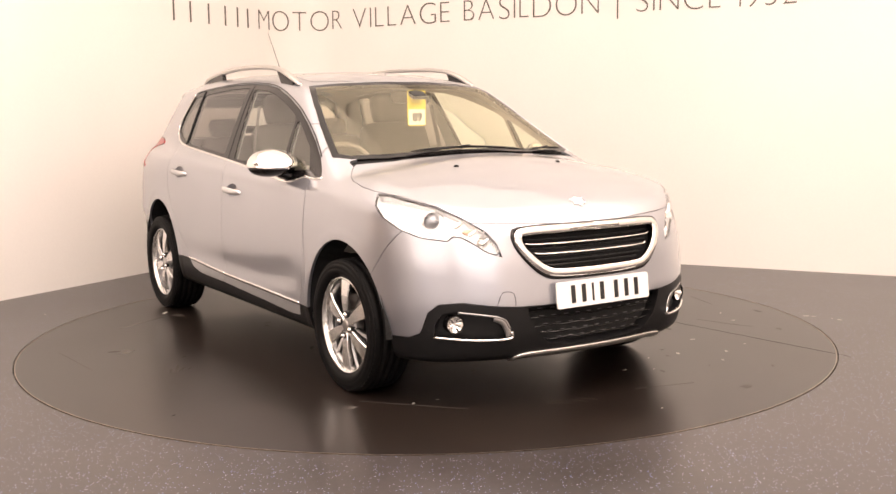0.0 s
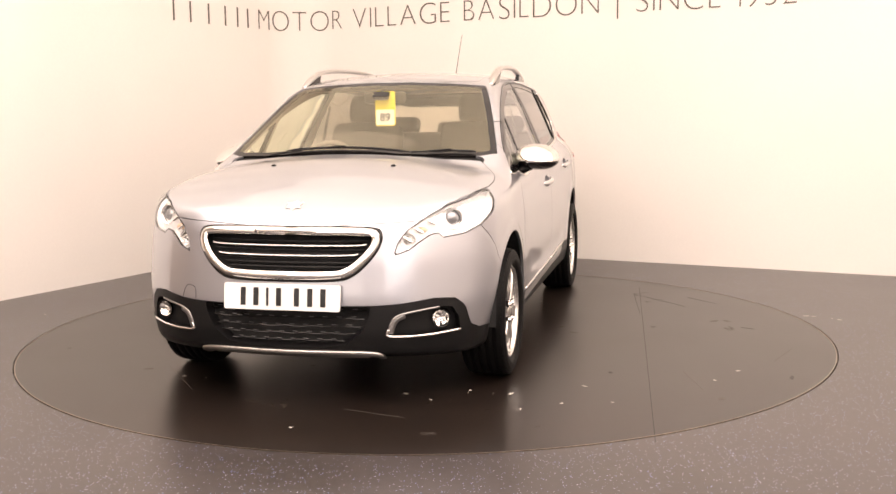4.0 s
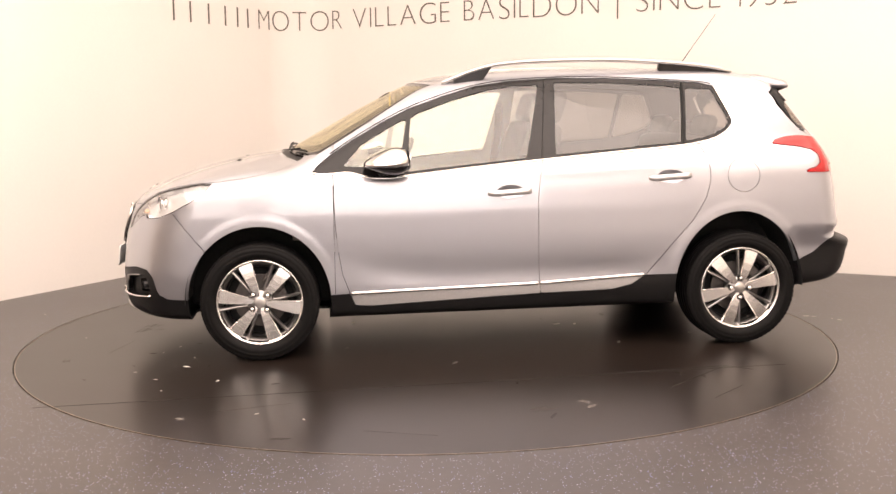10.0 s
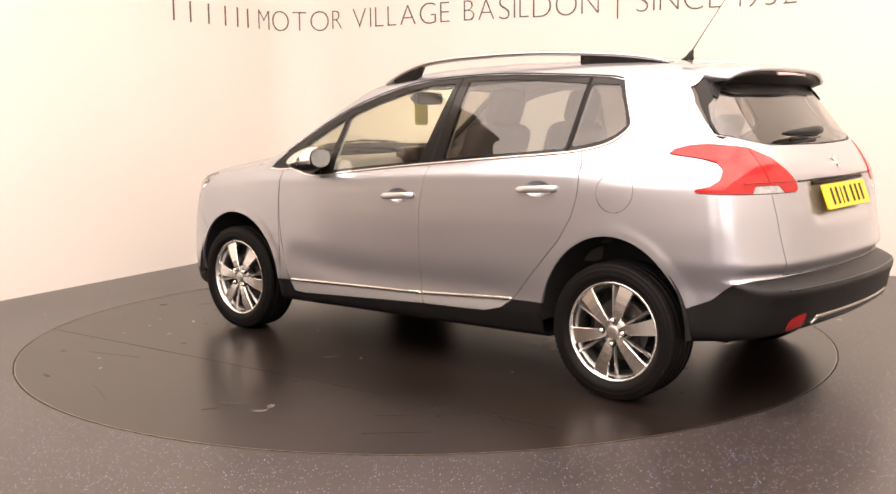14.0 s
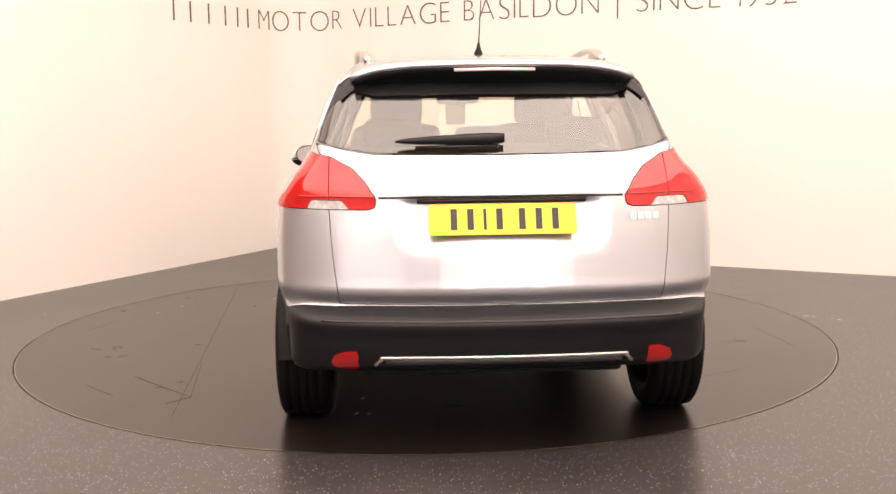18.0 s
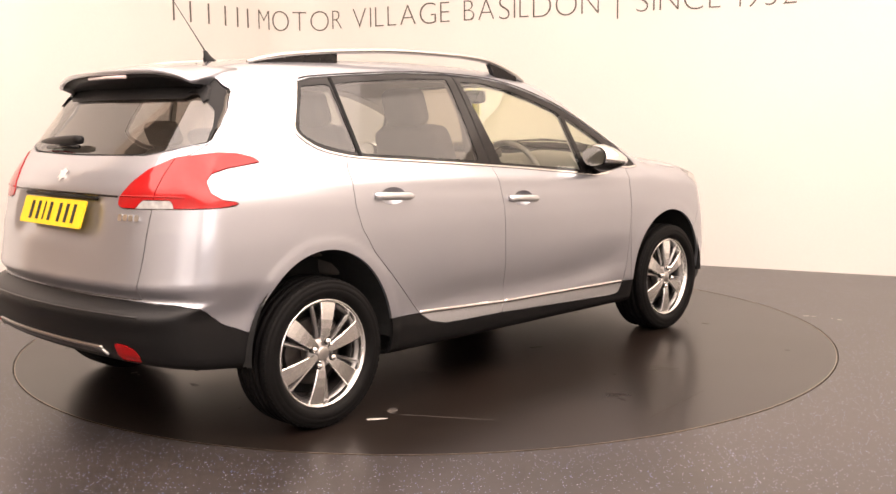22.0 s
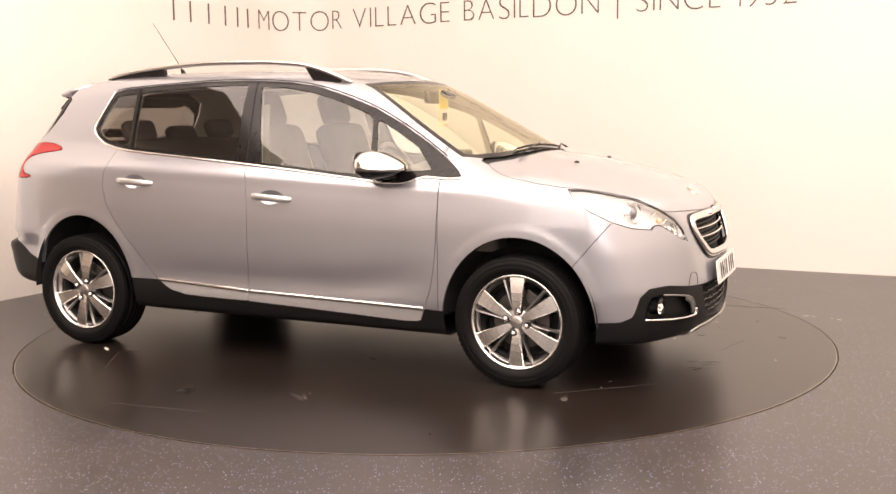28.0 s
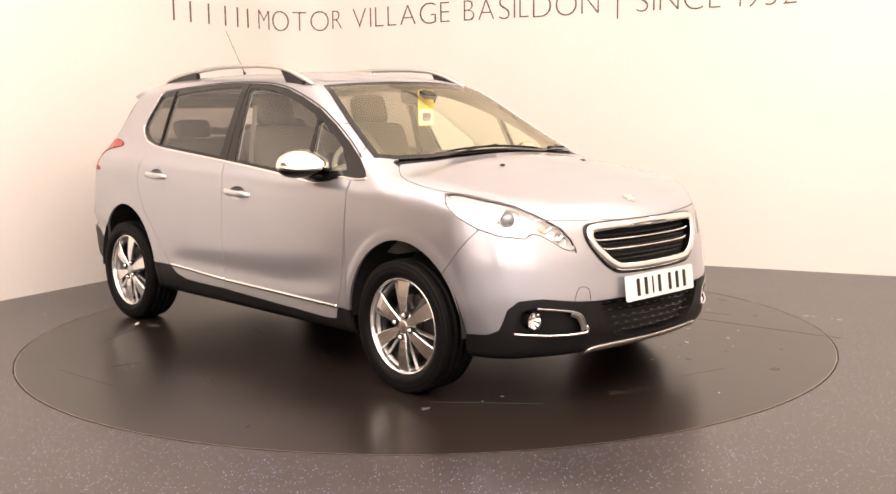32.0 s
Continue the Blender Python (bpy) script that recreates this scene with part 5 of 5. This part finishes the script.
    part("caliper", box(0.115 * math.cos(2.2), 0.005, 0.115 * math.sin(2.2), 0.055, 0.05, 0.11, None, Matrix.Rotation(-2.2, 4, "Y")), IRON, rim, "", bevel=0.006)
    part("backing", lathe([(0.0001, -0.03), (0.20, -0.03), (0.20, -0.035), (0.0001, -0.035)], 36), LINER, rim)
    rim.matrix_basis = pose(x, sign * y0, HUB_Z, 0, 0, 0 if sign > 0 else 180)


for x, s, turn, bolts in ((HUB_F, 1, 10, 49), (HUB_R, 1, 48, 1), (HUB_F, -1, 31, 14), (HUB_R, -1, 40.5, 26)):
    wheel(x, s, radians(turn), radians(bolts))


# ---- cabin ----
def cushion(c, size, r, rot=None, bow=0.06):
    """A padded block: a box with round edges, slightly fuller in the middle of each face."""
    bm = bmesh.new()
    bmesh.ops.create_cube(bm, size=2.0)
    bmesh.ops.subdivide_edges(bm, edges=bm.edges[:], cuts=9, use_grid_fill=True)
    half = Vector(size) / 2
    r = min(r, min(half) * 0.95)
    core = Vector([h - r for h in half])
    for v in bm.verts:
        q = v.co.copy()
        p = Vector([q[i] * half[i] for i in range(3)])
        near = Vector([max(-core[i], min(core[i], p[i])) for i in range(3)])
        d = p - near
        p = near + d.normalized() * r if d.length > 1e-6 else p
        full = [1 - bow * (1 - (1 - q[(i + 1) % 3] ** 2) * (1 - q[(i + 2) % 3] ** 2)) for i in range(3)]
        v.co = Vector([p[i] * full[i] for i in range(3)])
    bm.transform(Matrix.Translation(c) @ (rot or Matrix()))
    return bm


for s in (1, -1):
    lean = Matrix.Rotation(radians(-18), 4, "Y")
    seat = part("front_seat", cushion((0.10, s * 0.36, 0.62), (0.52, 0.50, 0.16), 0.04), CLOTH, car, "taupe cloth front seat", True)
    part("backrest", cushion((-0.225, s * 0.36, 0.90), (0.13, 0.48, 0.62), 0.045, lean), CLOTH, seat, "", True)
    part("headrest", cushion((-0.345, s * 0.36, 1.275), (0.10, 0.26, 0.19), 0.04, lean), CLOTH, seat, "", True)
    for d in (-0.06, 0.06):
        part("headrest_post", tube([(-0.30, s * 0.36 + d, 1.12), (-0.335, s * 0.36 + d, 1.24)], 0.007), SATIN, seat, "", True)
    pts = [(-0.20, s * 0.58, 1.30), (-0.19, s * 0.62, 1.10), (-0.16, s * 0.66, 0.85), (-0.12, s * 0.68, 0.60)]
    part("seat_belt", tube(pts, 0.022, 6, 0.12, (0, 1, 0)), TRIM, car, "dark seat belt")
lean = Matrix.Rotation(radians(-22), 4, "Y")
bench = part("rear_bench", cushion((-0.80, 0, 0.62), (0.46, 1.24, 0.16), 0.04), CLOTH, car, "taupe cloth rear bench", True)
part("backrest", cushion((-1.10, 0, 0.87), (0.13, 1.22, 0.52), 0.045, lean), CLOTH, bench, "", True)
for y in (-0.38, 0.0, 0.38):
    part("headrest", cushion((-1.215, y, 1.165 if y else 1.13), (0.08, 0.25, 0.12), 0.03, lean), CLOTH, bench, "", True)
part("parcel_shelf", box(-1.46, 0, 0.985, 0.42, 1.04, 0.03), TRIM, car, "dark parcel shelf", bevel=0.008)
rings = []
for k in range(13):
    y = -0.70 + 1.40 * k / 12
    b = 0.03 * math.exp(-((y + 0.37) / 0.17) ** 2)
    rings.append([(1.10, y, 0.985), (0.90, y, 1.005 + b * 0.6), (0.74, y, 1.010 + b), (0.63, y, 0.985 + b), (0.60, y, 0.93), (0.66, y, 0.80), (0.72, y, 0.60), (1.10, y, 0.60)])
dash = part("dashboard", loft(rings), TRIM, car, "charcoal dashboard", True)
part("screen_hood", box(0.64, 0.0, 1.005, 0.08, 0.20, 0.09), GLOSS, dash, "", bevel=0.012)
part("console", box(0.28, 0, 0.58, 0.62, 0.20, 0.22), TRIM, car, "charcoal centre console", bevel=0.03)
tilt = Matrix.Translation((0.46, -0.37, 0.93)) @ Matrix.Rotation(radians(66), 4, "Y")
ringp = [tilt @ Vector((0.172 * math.cos(a), 0.178 * math.sin(a), 0)) for a in [2 * math.pi * k / 40 for k in range(41)]]
sw = part("steering_wheel", tube(ringp, 0.015, 10, 1.0, (1, 0, 0.3)), TRIM, car, "dark steering wheel", True)
part("steering_boss", cushion(tilt @ Vector((0, 0, 0.01)), (0.11, 0.13, 0.05), 0.012, Matrix.Rotation(radians(66), 4, "Y")), TRIM, sw, "", True)
for a in (0.0, math.pi, -math.pi / 2):
    part("steering_spoke", tube([tilt @ Vector((0.04 * math.sin(a + math.pi / 2) * 0, 0, 0)), tilt @ Vector((0.165 * -math.sin(a) * (1 if a != 0 else 0), 0.17 * math.cos(a), 0))], 0.014, 8, 0.6), TRIM, sw, "", True)
mirror = part("rear_view_mirror", cushion((0.50, 0.0, 1.335), (0.035, 0.25, 0.075), 0.012), GLOSS, car, "black rear view mirror", True)
part("stalk", tube([(0.525, 0, 1.345), (0.555, 0, 1.362)], 0.014), GLOSS, mirror)
part("sensor_box", box(0.575, 0, 1.345, 0.06, 0.09, 0.025, None, Matrix.Rotation(radians(30), 4, "Y")), GLOSS, mirror, "", bevel=0.006)
tag = part("price_tag", slab(rounded(0.115, 0.19, 0.012), 0.002, lambda u, v, d: (0.545 - d + 0.0, 0.012 + u, 1.275 + v)), TAG_Y, car, "yellow and white hanging tag with a number")
part("tag_label", slab(rounded(0.105, 0.085, 0.008), 0.0015, lambda u, v, d: (0.5475 - d, 0.012 + u, 1.228 + v)), TAG_W, tag)


def lettering(text, size, thin=0.0):
    cu = bpy.data.curves.new("text", "FONT")
    cu.body, cu.size, cu.align_x, cu.extrude, cu.offset = text, size, "CENTER", 0.0012, thin
    ob = new("text", cu)
    bpy.context.view_layer.update()
    me = bpy.data.meshes.new_from_object(ob.evaluated_get(bpy.context.evaluated_depsgraph_get()))
    bpy.data.objects.remove(ob)
    bpy.data.curves.remove(cu)
    return me


def letter_mesh(name, text, size, mat, m, parent, thin=0.0):
    me = lettering(text, size, thin)
    me.transform(m)
    me.materials.clear()
    me.materials.append(mat)
    ob = new(name, me)
    ob.parent = parent
    return ob


letter_mesh("tag_number", "89", 0.062, INK, Matrix.Translation((0.551, 0.012, 1.207)) @ Matrix.Rotation(radians(90), 4, "Z") @ Matrix.Rotation(radians(90), 4, "X"), tag)

# ---- lettering on the wall ----
sign = new("wall_lettering")
tagged(sign, "thin grey brown capital lettering fixed along the wall", "lettering")
WIDE = {"O": 1.12, "M": 0.98, "T": 0.80, "R": 0.68, "V": 0.80, "I": 0.07, "L": 0.50, "A": 0.90, "G": 0.92, "E": 0.52, "B": 0.60, "S": 0.62, "D": 0.98, "N": 0.90, "C": 0.92, "1": 0.07, "9": 0.62, "5": 0.58, "2": 0.66, "Y": 0.7, "|": 0.06}
BASE = table([(-1.65, 2.028), (-0.5, 2.032), (0.43, 2.045), (1.56, 2.058), (2.94, 2.061), (3.93, 2.050), (4.5, 2.044)], 0.2)


def bend(me, s):
    """Lay a mesh drawn in wall space (x along, y up, z out) on the wall round s."""
    for v in me.vertices:
        p, n = wall_point(s + v.co.x)
        q = p + n * (0.0025 + v.co.z)
        v.co = (q.x, q.y, float(BASE(s)) + v.co.y)


def word(text, s0, s1, high, plain=False, drop=0.0):
    gap = 0.24
    total = sum(WIDE[c] for c in text) + gap * (len(text) - 1)
    k, s = (s1 - s0) / total, s0
    for c in text:
        w = WIDE[c] * k
        if plain or c in "I1|":
            bm = box(0, high / 2 - drop, 0, 0.016 if plain else 0.011, high, 0.004)
            me = bpy.data.meshes.new("letter")
            bm.to_mesh(me)
            bm.free()
        else:
            me = lettering(c, 0.25, -0.0062)
            v = np.array([p.co[:] for p in me.vertices])
            lo, hi = v.min(0), v.max(0)
            over = 0.0 if c not in "OGSCD9" else 0.006
            me.transform(Matrix.Diagonal((w / (hi[0] - lo[0]), (high + 2 * over) / (hi[1] - lo[1]), 1, 1)) @ Matrix.Translation((-(lo[0] + hi[0]) / 2, -lo[1] - over, 0)))
        me.materials.clear()
        me.materials.append(LETTER)
        bend(me, s + w / 2)
        new("bar" if plain else "letter", me).parent = sign
        s += w + gap * k


word("TOOMEY", -1.625, -0.555, 0.170, True)
word("MOTOR", -0.462, 0.437, 0.172)
word("VILLAGE", 0.556, 1.561, 0.173)
word("BASILDON", 1.702, 2.941, 0.173)
word("|", 3.095, 3.108, 0.24, False, 0.056)
word("SINCE", 3.25, 3.935, 0.173)
word("1952", 4.08, 4.505, 0.173)

# ---- paper scraps and marks on the turntable ----
rng = random.Random(4)
SPOTS = ((1.95, -0.07, 14), (1.52, 0.79, 14), (1.40, 0.95, 18), (1.38, 0.25, 18), (1.45, 0.38, 12), (1.27, 0.52, 12), (-0.76, -0.01, 44), (-0.87, 0.0, 30), (-0.99, 0.52, 14), (0.43, -0.25, 28), (0.48, 0.43, 10),
         (-1.41, -1.10, 50), (-1.68, 0.36, 24), (-1.69, 0.31, 14), (-1.45, 0.34, 16), (1.10, 1.02, 22), (1.29, 0.71, 26), (1.34, 1.16, 12), (1.29, -0.77, 14), (1.28, -0.89, 12), (0.68, 1.71, 16), (0.88, 1.60, 16))
for x, y, mm in SPOTS:
    n = rng.randint(5, 8)
    w = mm / 1000.0
    out = [(w * rng.uniform(0.45, 1.0) * math.cos(6.28 * i / n), w * 0.4 * rng.uniform(0.4, 1.0) * math.sin(6.28 * i / n)) for i in range(n)]
    bm = slab(out, 0.0012, lambda u, v, d: (u, v, 0.0005 + d))
    ob = part("scrap", bm, SCRAP, turntable, "pale scrap stuck on the deck")
    ob.matrix_basis = pose(x, y, 0, 0, 0, rng.uniform(0, 360))

# seams of the deck: one long joint and a small service hatch
for a, b in (((-1.66, 1.13), (1.85, 1.36)), ((-0.97, 1.45), (-1.36, 1.11)), ((-1.36, 1.11), (-1.46, 1.20)), ((-1.30, 1.47), (-1.10, 1.65)), ((-1.36, 1.11), (-0.70, 1.18))):
    d = Vector((b[0] - a[0], b[1] - a[1]))
    m = pose((a[0] + b[0]) / 2, (a[1] + b[1]) / 2, 0.0003, 0, 0, math.degrees(math.atan2(d.y, d.x)))
    bm = box(0, 0, 0, d.length, 0.0022, 0.0012)
    part("deck_seam", bm, SEAM, turntable, "thin dark deck seam").matrix_basis = m

# pale scuffs rubbed into the fixed floor, and dark stains and rubbed patches on the deck
STAIN = material("dark floor stain", (0.012, 0.008, 0.006), 0.45, grain=0.3, scale=60)
RUB = material("rubbed vinyl", (0.085, 0.074, 0.066), 0.5, grain=0.35, scale=80)


def blot(rng, w, ratio, n=9):
    return [(w * rng.uniform(0.55, 1.0) * math.cos(6.2832 * i / n), w * ratio * rng.uniform(0.55, 1.0) * math.sin(6.2832 * i / n)) for i in range(n)]


for x, y, w in ((2.30, 0.21, 0.03), (2.34, 0.19, 0.018), (2.45, 0.08, 0.03), (2.42, 0.12, 0.014), (2.62, -0.42, 0.014), (2.75, -0.05, 0.012), (-2.45, 0.62, 0.014)):
    bm = slab(blot(rng, w, 0.35), 0.0008, lambda u, v, d: (u, v, 0.0004 + d))
    ob = part("floor_scuff", bm, SCRAP, bpy.data.objects["floor"], "pale scuff on the vinyl")
    ob.matrix_basis = pose(x, y, 0, 0, 0, rng.uniform(0, 360))
for k in range(34):
    a, r = rng.uniform(0, 6.28), 2.12 * math.sqrt(rng.uniform(0.05, 1))
    w = rng.uniform(0.012, 0.05)
    bm = slab(blot(rng, w, rng.uniform(0.2, 0.6)), 0.0006, lambda u, v, d: (u, v, 0.0003 + d))
    ob = part("deck_stain", bm, STAIN if k % 2 else RUB, turntable, "dark stain on the deck" if k % 2 else "rubbed pale patch on the deck")
    ob.matrix_basis = pose(r * math.cos(a), r * math.sin(a), 0, 0, 0, rng.uniform(0, 360))
SMEAR = material("pale rubbed smear", (0.045, 0.036, 0.030), 0.42, grain=0.35, scale=40)
for x, y, w, ang in ((1.62, -0.25, 0.11, 20), (0.04, -1.52, 0.13, 150), (1.94, 0.48, 0.07, 80), (1.62, -0.38, 0.07, 60), (-0.30, 1.70, 0.10, 30)):
    for j in range(5):
        bm = slab(blot(rng, w * rng.uniform(0.25, 0.6), 0.16, 11), 0.0006, lambda u, v, d: (u, v, 0.0002 + 0.0001 * j + d))
        ob = part("deck_smear", bm, SMEAR, turntable, "pale rubbed smear on the deck")
        ob.matrix_basis = pose(x + rng.uniform(-w, w) * 0.6, y + rng.uniform(-w, w) * 0.4, 0, 0, 0, ang + rng.uniform(-15, 15))
for x, y, ang, ln in ((1.3, -0.9, 40, 0.5), (0.9, 1.5, 15, 0.35), (-1.2, -1.3, 120, 0.4), (1.7, 0.2, 75, 0.3), (-0.4, -1.9, 5, 0.5), (0.3, 1.95, 160, 0.3)):
    bm = box(0, 0, 0.0004, ln, 0.0025, 0.0008)
    part("deck_scratch", bm, RUB, turntable, "long pale scratch on the deck").matrix_basis = pose(x, y, 0, 0, 0, ang)


def motions():
    rows, turns = [], []
    t = 0.0
    while t <= 32.001:
        a = heading(t)
        m = pose(0, 0, 0, 0, 0, a)
        turns.append((t, m))
        rows.append((t, m @ Matrix.Translation(OFFSET)))
        t += 0.5 if t < 28.4 or t > 30.9 else 0.25
    walk(turntable, turns)
    walk(car, rows)


motions()
